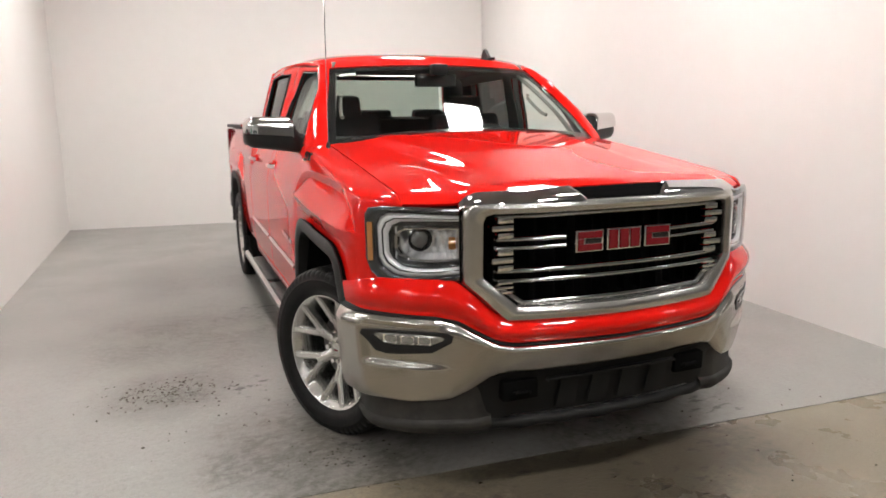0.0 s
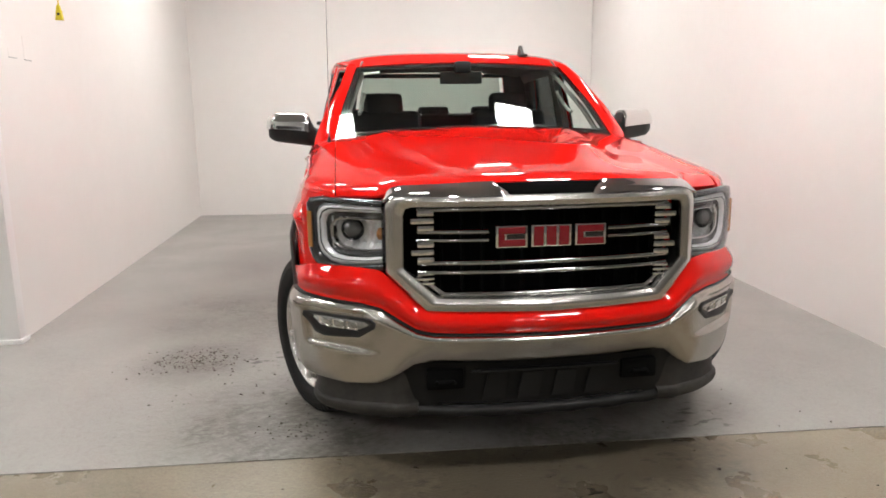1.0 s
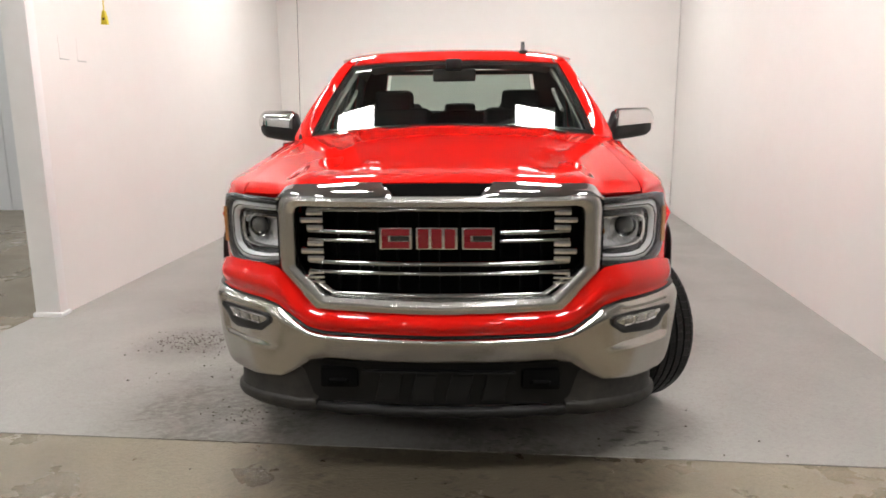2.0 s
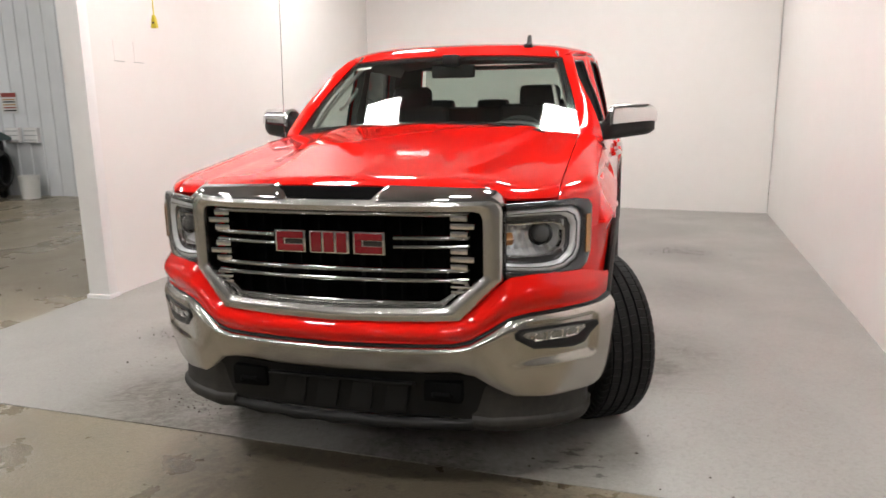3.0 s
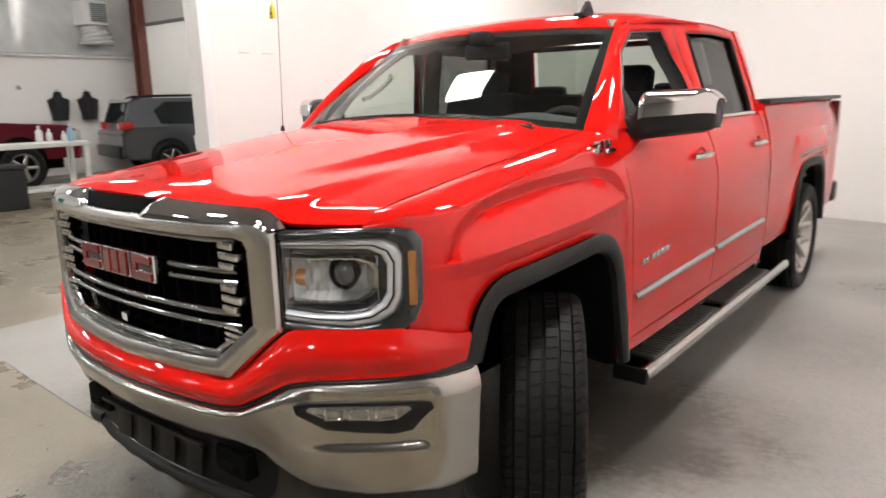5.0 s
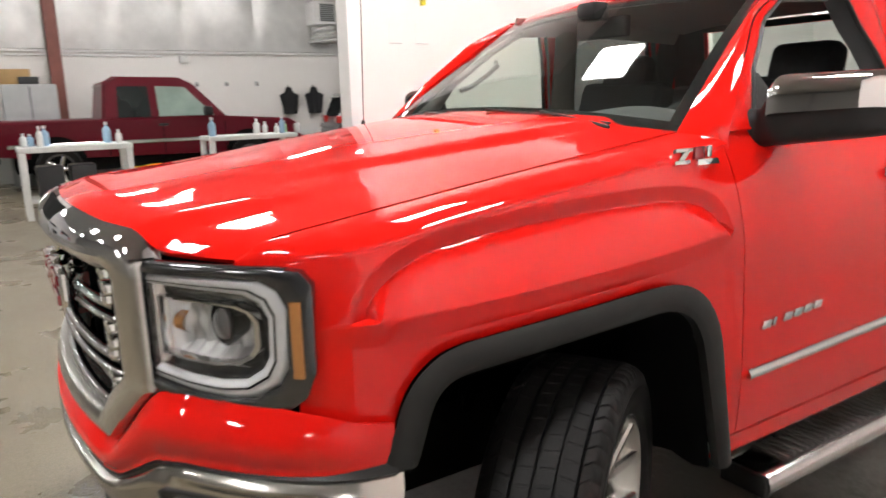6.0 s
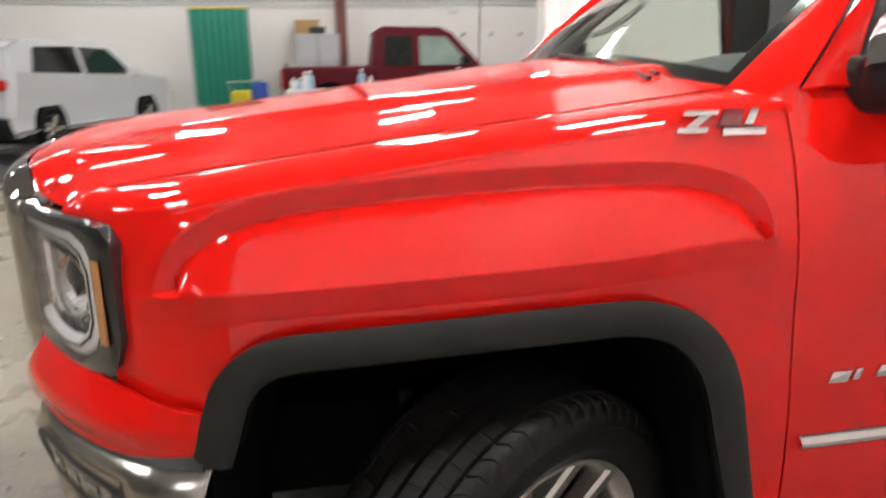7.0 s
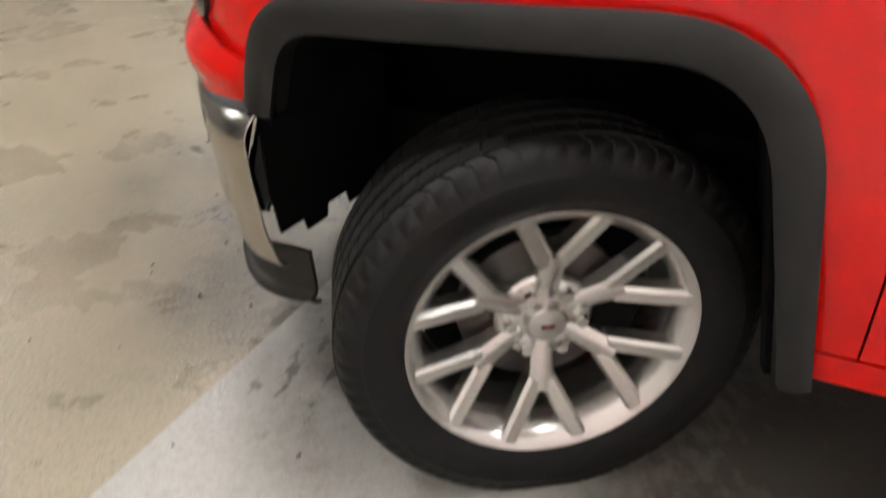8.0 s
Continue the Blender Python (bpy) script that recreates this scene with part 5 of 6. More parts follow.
    for poly, mat in (([(0.205, 1.258), (0.262, 1.258), (0.268, 1.268), (0.211, 1.268)], CHROME), ([(0.222, 1.268), (0.245, 1.268), (0.278, 1.290), (0.255, 1.290)], SATIN), ([(0.224, 1.290), (0.288, 1.290), (0.294, 1.300), (0.230, 1.300)], CHROME), ([(0.285, 1.270), (0.325, 1.270), (0.343, 1.302), (0.303, 1.302)], REDPLASTIC), ([(0.335, 1.272), (0.352, 1.272), (0.370, 1.302), (0.353, 1.302)], SATIN), ([(0.290, 1.252), (0.372, 1.252), (0.376, 1.267), (0.294, 1.267)], CHROME)):
        part("fender_badge", prism(poly, 0.010, zx, bevel=0.001), mat, truck)

    # running board
    rb = new("running_board")
    rb.parent = truck

    def bar_(u, v, s=s):
        y = 0.60 + 2.45 * u
        a = 2 * math.pi * v
        c, d = math.cos(a), math.sin(a)
        q = 3.2
        r = (abs(c) ** q + abs(d) ** q) ** (-1 / q)
        return (s * (0.945 + r * c * 0.082), y, 0.300 + r * d * 0.036)
    bm = sheet(bar_, 10, 28)
    bmesh.ops.remove_doubles(bm, verts=bm.verts[:], dist=1e-5)
    bmesh.ops.holes_fill(bm, edges=[e for e in bm.edges if e.is_boundary], sides=64)
    bmesh.ops.recalc_face_normals(bm, faces=bm.faces[:])
    part("step_tube", bm, SATIN, rb, "satin metal step bar", 50)
    part("end_cap", box(*sorted((s * 0.868, s * 1.022)), 0.585, 0.605, 0.266, 0.334, 0.02, 3), BLACK, rb)
    for a, b in ((0.72, 1.62), (1.74, 2.62)):
        part("tread_pad", box(*sorted((s * 0.875, s * 1.005)), a, b, 0.334, 0.341, 0.003, 1), TREAD, rb)
        n = 26
        for k in range(n):
            y = a + 0.02 + (b - a - 0.04) * k / (n - 1)
            part("tread_rib", box(*sorted((s * 0.885, s * 0.995)), y - 0.008, y + 0.008, 0.341, 0.348, 0.002, 1), TREADRIB, rb)
    for y in (0.85, 2.7):
        part("step_bracket", box(*sorted((s * 0.75, s * 0.90)), y - 0.03, y + 0.03, 0.30, 0.46, 0.01), BLACK, rb)


# ---- wheels
def tyre_mesh():
    prof = [(0.272, -0.105), (0.285, -0.118), (0.300, -0.126), (0.304, -0.130), (0.330, -0.135), (0.352, -0.137), (0.356, -0.134), (0.372, -0.133), (0.388, -0.126), (0.398, -0.112), (0.402, -0.095)]
    tread = []
    for x0, x1 in ((-0.088, -0.052), (-0.042, -0.006), (0.006, 0.042), (0.052, 0.088)):
        tread += [(0.394, x0 - 0.001), (0.405, x0), (0.405, x1), (0.394, x1 + 0.001)]
    prof += tread + [(r, -h) for r, h in prof[::-1]]
    blocks = 66
    n = blocks * 4
    bm = bmesh.new()
    rings = []
    for k in range(n):
        j, e = divmod(k, 4)
        a0 = 2 * math.pi * (j + (0.0, 0.80, 0.84, 0.96)[e]) / blocks
        ring_ = []
        for r, h in prof:
            rr = r
            a = a0
            if r > 0.38 and e >= 2:
                rr -= 0.0045 if abs(h) > 0.09 else (0.002 if r > 0.40 else 0.0)
            if abs(h) < 0.1 and r > 0.38:
                a += 0.35 * h * (1 if abs(h) > 0.045 else -1)
            ring_.append(bm.verts.new((h, rr * math.cos(a), max(rr * math.sin(a), -0.381))))  # pressed flat on the floor
        rings.append(ring_)
    for k in range(n):
        a, b = rings[k], rings[(k + 1) % n]
        for j in range(len(prof) - 1):
            bm.faces.new((a[j], a[j + 1], b[j + 1], b[j]))
    bmesh.ops.recalc_face_normals(bm, faces=bm.faces[:])
    return bm


def spoke_mesh(k):
    """One Y-shaped spoke: a root at the hub that forks to two feet at the rim."""
    def arm(a0, r0, w0, a1, r1, w1, d0, d1):
        bm = bmesh.new()
        p0 = Vector((d0, r0 * math.cos(a0), r0 * math.sin(a0)))
        p1 = Vector((d1, r1 * math.cos(a1), r1 * math.sin(a1)))
        way = (p1 - p0).normalized()
        side = Vector((1, 0, 0)).cross(way).normalized()
        vs = []
        for p, w in ((p0, w0), (p1, w1)):
            vs.append([bm.verts.new(p + side * w + Vector((-0.035, 0, 0))), bm.verts.new(p + side * w), bm.verts.new(p + side * w * 0.6 + Vector((0.008, 0, 0))), bm.verts.new(p - side * w * 0.6 + Vector((0.008, 0, 0))), bm.verts.new(p - side * w), bm.verts.new(p - side * w + Vector((-0.035, 0, 0)))])
        for j in range(6):
            bm.faces.new((vs[0][j], vs[0][(j + 1) % 6], vs[1][(j + 1) % 6], vs[1][j]))
        bm.faces.new(vs[0][::-1])
        bm.faces.new(vs[1])
        bmesh.ops.recalc_face_normals(bm, faces=bm.faces[:])
        return bm
    a = 2 * math.pi * (k + 0.5) / 6
    bm = arm(a, 0.050, 0.021, a, 0.158, 0.027, 0.034, 0.066)
    merge(bm, arm(a - 0.075, 0.138, 0.019, a - 0.275, 0.266, 0.0185, 0.060, 0.104))
    merge(bm, arm(a + 0.075, 0.138, 0.019, a + 0.275, 0.266, 0.0185, 0.060, 0.104))
    return bm


DISC = material("brake_disc_steel", (0.10, 0.095, 0.09), 0.4, 0.8, vary=0.3, scale=30)


def wheel(x, y, steer, s):
    w = new("wheel")
    w.parent = truck
    w.matrix_basis = pose(x, y, 0.3865, 0, 0, steer + (0 if s > 0 else 180))
    part("tyre", tyre_mesh(), RUBBER, w, "black road tyre with worn tread blocks", 40)
    rim_ = new("rim")
    rim_.parent = w
    part("rim_barrel", lathe([(0.277, -0.112), (0.262, -0.10), (0.250, 0.02), (0.252, 0.07), (0.262, 0.090), (0.272, 0.098), (0.279, 0.104), (0.281, 0.112), (0.277, 0.118), (0.268, 0.114), (0.258, 0.100), (0.244, 0.085), (0.240, 0.02), (0.240, -0.09)], 72), ALLOY, rim_, "bright alloy rim", 40)
    for k in range(6):
        part("spoke", spoke_mesh(k), ALLOY, rim_, "", 40)
    part("hub_disc", lathe([(0.098, 0.0), (0.098, 0.031), (0.090, 0.038), (0.05, 0.042), (0.0, 0.042)], 36), ALLOY, rim_)
    part("hub_cap", lathe([(0.043, 0.036), (0.042, 0.056), (0.036, 0.064), (0.0, 0.068)], 28), ALLOY, rim_)
    part("cap_mark", box(0.0665, 0.069, -0.013, 0.013, -0.004, 0.004, 0.001, 1), REDPLASTIC, rim_)
    for k in range(6):
        a = 2 * math.pi * k / 6
        c = Vector((0, 0.070 * math.cos(a), 0.070 * math.sin(a)))
        part("lug_nut", rod(c + Vector((0.036, 0, 0)), c + Vector((0.064, 0, 0)), 0.0125, 6), CHROME, rim_)
    part("brake_shield", lathe([(0.238, -0.06), (0.238, -0.05), (0.0, -0.05)], 36), DARK, w)
    part("brake_disc", lathe([(0.0, -0.02), (0.165, -0.02), (0.165, 0.005), (0.0, 0.005)], 36), DISC, w)
    part("brake_caliper", box(-0.05, 0.03, 0.10, 0.19, -0.08, 0.08, 0.02), DARK, w)
    return w


wheel(0.890, -0.050, 31, 1)
wheel(-0.865, -0.10, 27, -1)
wheel(0.875, 3.66, 0, 1)
wheel(-0.875, 3.66, 0, -1)

# ---- small bright brackets in the front wheel well
for x, y, z, w, h in ((0.68, -0.233, 0.675, 0.016, 0.030), (0.42, -0.402, 0.517, 0.014, 0.012), (0.43, -0.372, 0.525, 0.006, 0.016)):
    part("well_bracket", box(x - 0.01, x + 0.01, y - w, y + w, z - h, z + h, 0.004), SATIN, truck, "small bare metal bracket")

# ---- aerials, wipers, washer, sticker, papers
part("whip_aerial", tube([(-0.835, 0.262, 1.30), (-0.833, 0.262, 1.345), (-0.826, 0.27, 1.8), (-0.820, 0.275, 2.22)], 0.0024, 6), SATIN, truck, "thin steel whip aerial")
part("aerial_base", rod((-0.836, 0.262, 1.325), (-0.834, 0.262, 1.352), 0.012, 12, r2=0.007), BLACK, truck)
fin = bmesh.new()
prism([(0.0, 0.0), (0.13, 0.0), (0.118, 0.028), (0.085, 0.065), (0.072, 0.066)], 0.022, Matrix(((0, 0, 1, 0.43), (1, 0, 0, 1.05), (0, 1, 0, 1.846), (0, 0, 0, 1))), fin, 0.006)
box(0.415, 0.467, 1.03, 1.20, 1.836, 1.853, 0.006, 2, fin)
part("fin_aerial", fin, GREYPLASTIC, truck, "small grey fin aerial")
for s, x0, x1 in ((1, 0.62, 0.05), (-1, -0.10, -0.70)):
    a, _ = screen_edge(x0 / 0.84)
    b, _ = screen_edge(x1 / 0.84)
    up = Vector((0, -0.016, 0.016))
    part("wiper", tube([a + up * 0.4, a.lerp(b, 0.5) + up + Vector((0, 0.0, 0.002)), b + up + Vector((0, 0.01, 0.004))], 0.006, 6), BLACK, truck, "black wiper blade")
    part("wiper_arm", tube([a.lerp(b, -0.05) + Vector((0, -0.04, 0.0)), a.lerp(b, 0.25) + up + Vector((0, -0.01, 0.0)), a.lerp(b, 0.5) + up + Vector((0, 0.0, 0.012))], 0.006, 6), BLACK, truck)
part("cowl_panel", sheet(lambda u, v: Vector(screen_edge(2 * u - 1)[0]) * 1.0 + Vector((0, -0.10 + 0.12 * v, -0.035 + 0.02 * v)), 30, 3), BLACK, truck, "black cowl panel", 60)


def on_screen(x, v, lift=0.006):
    a, b = screen_edge(x)
    c = a.lerp(b, v)
    c.z += 0.022 * math.sin(math.pi * v) + lift
    return c


bm = sheet(lambda u, v: on_screen(-0.905 + 0.14 * u, 0.845 + 0.040 * v + 0.010 * u, -0.003), 6, 2)
st = thick(link("windscreen_sticker", bm, PAPER), 0.001)
tagged(st, "small pale printed sticker inside the windscreen", "sticker")



# ---------------------------------------------------------------- the workshop behind
MAROON = material("maroon_paint", (0.100, 0.004, 0.012), 0.4, coat=0.4, vary=0.15, scale=3, dark=(0.07, 0.004, 0.008), spec=0.1)
DARKGREY = material("dark_grey_paint", (0.105, 0.108, 0.118), 0.35, 0.3, coat=0.8, vary=0.1, scale=4)
WHITECAR = material("white_car_paint", (0.72, 0.73, 0.76), 0.3, coat=0.8, vary=0.05, scale=5)
CARGLASS = material("car_glass", (0.016, 0.020, 0.020), 0.06, coat=0.2, vary=0.3, scale=2)
# front side windows: bright reflections painted in as a paler glass colour
PALEGLASS = material("lit_car_glass", (0.28, 0.36, 0.32), 0.08, coat=0.6, vary=0.4, scale=3)
TAILRED = material("tail_lamp_red", (0.55, 0.015, 0.010), 0.2, coat=0.7, vary=0.1, scale=20)
YELLOW = material("yellow_plastic", (0.68, 0.55, 0.02), 0.45, vary=0.15, scale=9)
BLUE = material("blue_plastic", (0.02, 0.08, 0.40), 0.5, vary=0.2, scale=9)
WHITEPLASTIC = material("white_plastic", (0.70, 0.70, 0.68), 0.45, vary=0.15, scale=9)
BINBLACK = material("bin_black", (0.02, 0.02, 0.022), 0.5, vary=0.2, scale=9)
MACHINE = material("machine_green", (0.012, 0.06, 0.05), 0.4, coat=0.2, vary=0.3, scale=8)
ORANGE = material("orange_hose", (0.45, 0.07, 0.02), 0.5, vary=0.2, scale=12)
CARD = material("brown_card", (0.42, 0.27, 0.12), 0.8, vary=0.2, scale=8)
GREYBOARD = material("grey_board", (0.42, 0.43, 0.43), 0.6, vary=0.15, scale=4)
CLOTHBLACK = material("black_cloth", (0.015, 0.015, 0.017), 0.9, vary=0.3, scale=20)


def slab(poly, w, taper=None, bevel=0.05, seg=3):
    """A side outline (y, z) given width 2w across x, drawn in towards the top by taper(z)."""
    bm = prism(poly, 2 * w, Matrix(((0, 0, 1, -w), (1, 0, 0, 0), (0, 1, 0, 0), (0, 0, 0, 1))))
    if bevel:
        bmesh.ops.bevel(bm, geom=[e for e in bm.edges if e.calc_face_angle(0) > 0.5], offset=bevel, segments=seg, affect="EDGES", profile=0.6, clamp_overlap=True)
    if taper:
        for v in bm.verts:
            v.co.x *= taper(v.co.z)
    return bm


def car_wheel(parent, x, y, r):
    s = 1 if x > 0 else -1
    w = new("wheel")
    w.parent = parent
    w.matrix_basis = pose(x, y, r, 0, 0, 0 if s > 0 else 180)
    part("tyre", lathe([(r * 0.66, -0.10), (r * 0.9, -0.11), (r, -0.08), (r, 0.08), (r * 0.9, 0.11), (r * 0.66, 0.10)], 36), RUBBER, w, "black tyre")
    part("rim", lathe([(r * 0.67, 0.06), (r * 0.66, 0.10), (r * 0.60, 0.085), (r * 0.56, 0.04), (0, 0.04)], 30), material_dark_rim, w)
    for k in range(5):
        a = 2 * math.pi * k / 5
        part("spoke", rod((0.07, 0.03 * math.cos(a), 0.03 * math.sin(a)), (0.085, r * 0.60 * math.cos(a), r * 0.60 * math.sin(a)), r * 0.11, 8, r2=r * 0.09), ALLOY, w)
    part("cap", lathe([(r * 0.18, 0.05), (r * 0.16, 0.10), (0, 0.105)], 16), ALLOY, w)


material_dark_rim = material("rim_inside", (0.16, 0.16, 0.16), 0.4, 0.6, vary=0.2, scale=20)


def side_pane(name, parent, poly, w, taper, mat):
    for s in (1, -1):
        bm = bmesh.new()
        ctr = Vector((sum(p[0] for p in poly) / len(poly), sum(p[1] for p in poly) / len(poly)))
        f = bm.faces.new([bm.verts.new((s * (w * taper(z) + 0.006), y, z)) for y, z in (poly if s < 0 else poly[::-1])])
        bmesh.ops.recalc_face_normals(bm, faces=[f])
        thick(part(name, bm, mat, parent), 0.003)


# maroon pickup along the far wall, nose towards +y
red = thing("parked_pickup", "dark maroon extended-cab pickup truck parked by the far wall", "pickup truck", (-12.75, 1.55, 0), 0)
red.scale = (1, 1, 1.06)
tp = lambda z: 1 if z < 1.12 else 1 - 0.22 * (z - 1.12) / 0.68
part("body", slab([(2.62, 0.52), (2.72, 0.70), (2.66, 0.98), (2.45, 1.08), (1.05, 1.17), (-2.62, 1.17), (-2.66, 0.62), (-2.1, 0.55), (2.2, 0.50)], 0.96, None, 0.05), MAROON, red, "maroon body")
part("cab", slab([(1.20, 1.10), (0.62, 1.70), (0.40, 1.80), (-0.72, 1.82), (-0.86, 1.74), (-0.95, 1.10)], 0.93, tp, 0.05), MAROON, red)
side_pane("front_side_window", red, [(0.98, 1.18), (0.50, 1.68), (-0.02, 1.70), (-0.02, 1.18)], 0.93, tp, PALEGLASS)
side_pane("rear_side_window", red, [(-0.16, 1.18), (-0.16, 1.70), (-0.68, 1.70), (-0.72, 1.18)], 0.93, tp, CARGLASS)
part("windscreen", slab([(1.17, 1.16), (0.66, 1.68), (0.68, 1.70), (1.20, 1.17)], 0.78, tp, 0), CARGLASS, red)
part("side_moulding", box(0.955, 0.975, -2.5, 2.5, 0.74, 0.80, 0.008, 1), SATIN, red, "silver side moulding")
for y in (1.60, -1.75):
    part("wheel_opening", lathe([(0.0, 0.9), (0.44, 0.9), (0.45, 0.967), (0.0, 0.967)], 32, m=Matrix.Translation((0, y, 0.46))), DARK, red)
    for x in (0.92, -0.92):
        car_wheel(red, x, y, 0.38)
part("front_bumper", box(-0.95, 0.95, 2.62, 2.80, 0.48, 0.68, 0.04, 3), SATIN, red)
part("rear_bumper", box(-0.95, 0.95, -2.82, -2.62, 0.50, 0.68, 0.04, 3), SATIN, red)
part("head_lamp", box(0.70, 0.965, 2.55, 2.70, 0.78, 0.98, 0.02), REFLECTOR, red)
part("tail_lamp", box(0.80, 0.972, -2.68, -2.60, 0.80, 1.14, 0.02), TAILRED, red)
part("door_handle", box(0.93, 0.975, -0.05, 0.12, 1.02, 1.06, 0.012), BLACK, red)
part("wing_mirror", box(0.90, 1.12, 0.78, 0.92, 1.18, 1.34, 0.04, 3), BLACK, red)
part("chassis", box(-0.8, 0.8, -2.4, 2.4, 0.32, 0.56, 0.02), DARK, red)
for y in (0.02, -0.92, 1.16):
    part("door_gap", box(0.955, 0.963, y - 0.006, y + 0.006, 0.56, 1.16), DARK, red)

# dark grey sport-utility car standing half in the next bay, nose towards +y
suv = thing("parked_suv", "dark grey compact sport-utility car with lit red tail lamps", "car", (-12.25, 7.50, 0), -13)
ts = lambda z: 1 if z < 0.98 else 1 - 0.24 * (z - 0.98) / 0.68
part("body", slab([(2.25, 0.42), (2.28, 0.70), (2.1, 0.92), (1.15, 1.04), (-2.05, 1.02), (-2.26, 0.90), (-2.28, 0.50), (-2.1, 0.36), (2.0, 0.34)], 0.92, None, 0.07), DARKGREY, suv, "dark grey body")
part("cabin", slab([(1.25, 0.98), (0.55, 1.52), (0.25, 1.60), (-1.75, 1.62), (-2.0, 1.55), (-2.2, 0.98)], 0.90, ts, 0.06), DARKGREY, suv)
side_pane("front_side_window", suv, [(0.95, 1.04), (0.42, 1.48), (-0.30, 1.53), (-0.32, 1.05)], 0.90, ts, PALEGLASS)
side_pane("rear_side_window", suv, [(-0.40, 1.05), (-0.40, 1.53), (-1.30, 1.53), (-1.55, 1.36), (-1.45, 1.08)], 0.90, ts, CARGLASS)
part("back_window", slab([(-2.13, 1.12), (-2.00, 1.52), (-2.03, 1.54), (-2.18, 1.12)], 0.74, ts, 0), CARGLASS, suv)
for s in (1, -1):
    part("roof_rail", tube([(s * 0.62, -1.7, 1.62), (s * 0.63, -1.6, 1.665), (s * 0.63, 0.1, 1.665), (s * 0.62, 0.2, 1.62)], 0.018, 8), BLACK, suv)
    part("tail_lamp", box(*sorted((s * 0.55, s * 0.93)), -2.25, -2.0, 0.98, 1.14, 0.03), TAILRED, suv, "red tail lamp")
    part("wing_mirror", box(*sorted((s * 0.90, s * 1.10)), 0.72, 0.88, 1.02, 1.18, 0.04, 3), BLACK, suv)
for y in (1.35, -1.33):
    part("wheel_opening", lathe([(0.0, 0.86), (0.40, 0.86), (0.41, 0.927), (0.0, 0.927)], 32, m=Matrix.Translation((0, y, 0.38))), BLACK, suv)
    for x in (0.88, -0.88):
        car_wheel(suv, x, y, 0.35)
for y in (-0.35, 0.95):
    part("door_gap", box(0.915, 0.924, y - 0.005, y + 0.005, 0.42, 1.02), DARK, suv)
for y in (-0.62, 0.30):
    part("door_handle", box(0.91, 0.945, y, y + 0.18, 0.90, 0.93, 0.01), DARKGREY, suv)
part("rear_bumper", box(-0.90, 0.90, -2.34, -2.2, 0.40, 0.66, 0.04, 3), BLACK, suv)
part("roof_aerial", box(-0.03, 0.03, -1.75, -1.60, 1.62, 1.68, 0.01), BLACK, suv)
part("sill", box(-0.93, 0.93, -0.95, 0.95, 0.28, 0.40, 0.03), BLACK, suv)

# white car on the open hall floor
wc = thing("parked_white_car", "white hatchback car with dark lower sills on the hall floor", "car", (-11.5, -5.0, 0), 70)
wc.scale = (1, 1, 1.14)
part("body", slab([(2.05, 0.36), (2.12, 0.62), (2.0, 0.86), (1.2, 1.0), (-2.0, 1.02), (-2.1, 0.6), (-2.0, 0.34)], 0.88, None, 0.08), WHITECAR, wc, "white body")
part("cabin", slab([(1.35, 0.95), (0.65, 1.42), (0.35, 1.50), (-1.5, 1.52), (-1.85, 1.42), (-2.05, 0.95)], 0.86, ts, 0.06), WHITECAR, wc)
side_pane("front_side_window", wc, [(1.05, 1.0), (0.50, 1.40), (-0.25, 1.43), (-0.25, 1.01)], 0.86, ts, CARGLASS)
side_pane("rear_side_window", wc, [(-0.35, 1.01), (-0.35, 1.43), (-1.3, 1.42), (-1.5, 1.05)], 0.86, ts, CARGLASS)
part("back_window", slab([(-2.00, 1.06), (-1.86, 1.40), (-1.89, 1.42), (-2.05, 1.07)], 0.70, ts, 0), CARGLASS, wc, "dark rear window")
for s in (1, -1):
    part("tail_lamp", box(*sorted((s * 0.48, s * 0.885)), -2.13, -1.95, 0.86, 1.00, 0.03), TAILRED, wc, "red tail lamp")
part("rear_bumper", box(-0.86, 0.86, -2.20, -2.02, 0.24, 0.50, 0.05, 3), BLACK, wc, "black rear bumper")
part("windscreen", slab([(1.30, 1.0), (0.66, 1.41), (0.69, 1.43), (1.34, 1.01)], 0.76, ts, 0), CARGLASS, wc)
for y in (1.30, -1.30):
    part("wheel_opening", lathe([(0.0, 0.8), (0.36, 0.8), (0.37, 0.887), (0.0, 0.887)], 32, m=Matrix.Translation((0, y, 0.34))), DARK, wc)
    for x in (0.82, -0.82):
        car_wheel(wc, x, y, 0.315)
part("sill", box(-0.885, 0.885, -1.9, 1.95, 0.16, 0.36, 0.03), BLACK, wc, "black lower sill")
part("head_lamp", box(0.5, 0.87, 1.85, 2.08, 0.66, 0.80, 0.03), REFLECTOR, wc)
part("wing_mirror", box(0.86, 1.06, 0.80, 0.94, 0.98, 1.12, 0.04, 3), WHITECAR, wc)


def bench(x, y0, y1, label):
    t = thing("work_table", label, "table", (x, (y0 + y1) / 2, 0), 0, "white work tables")
    h = (y1 - y0) / 2
    part("tabletop", box(-0.32, 0.32, -h, h, 0.88, 0.95, 0.012), WHITEPLASTIC, t)
    part("lower_shelf", box(-0.28, 0.28, -h + 0.03, h - 0.03, 0.22, 0.27, 0.01), WHITEPLASTIC, t)
    for sx in (-0.27, 0.27):
        for sy in (-h + 0.05, h - 0.05):
            part("leg", box(sx - 0.04, sx + 0.04, sy - 0.04, sy + 0.04, 0, 0.88, 0.008), WHITEPLASTIC, t)
    return t


bench(-8.75, -0.90, 0.48, "white plastic work table with a lower shelf")
bench(-9.45, 1.70, 3.15, "white plastic work table cluttered with bottles")


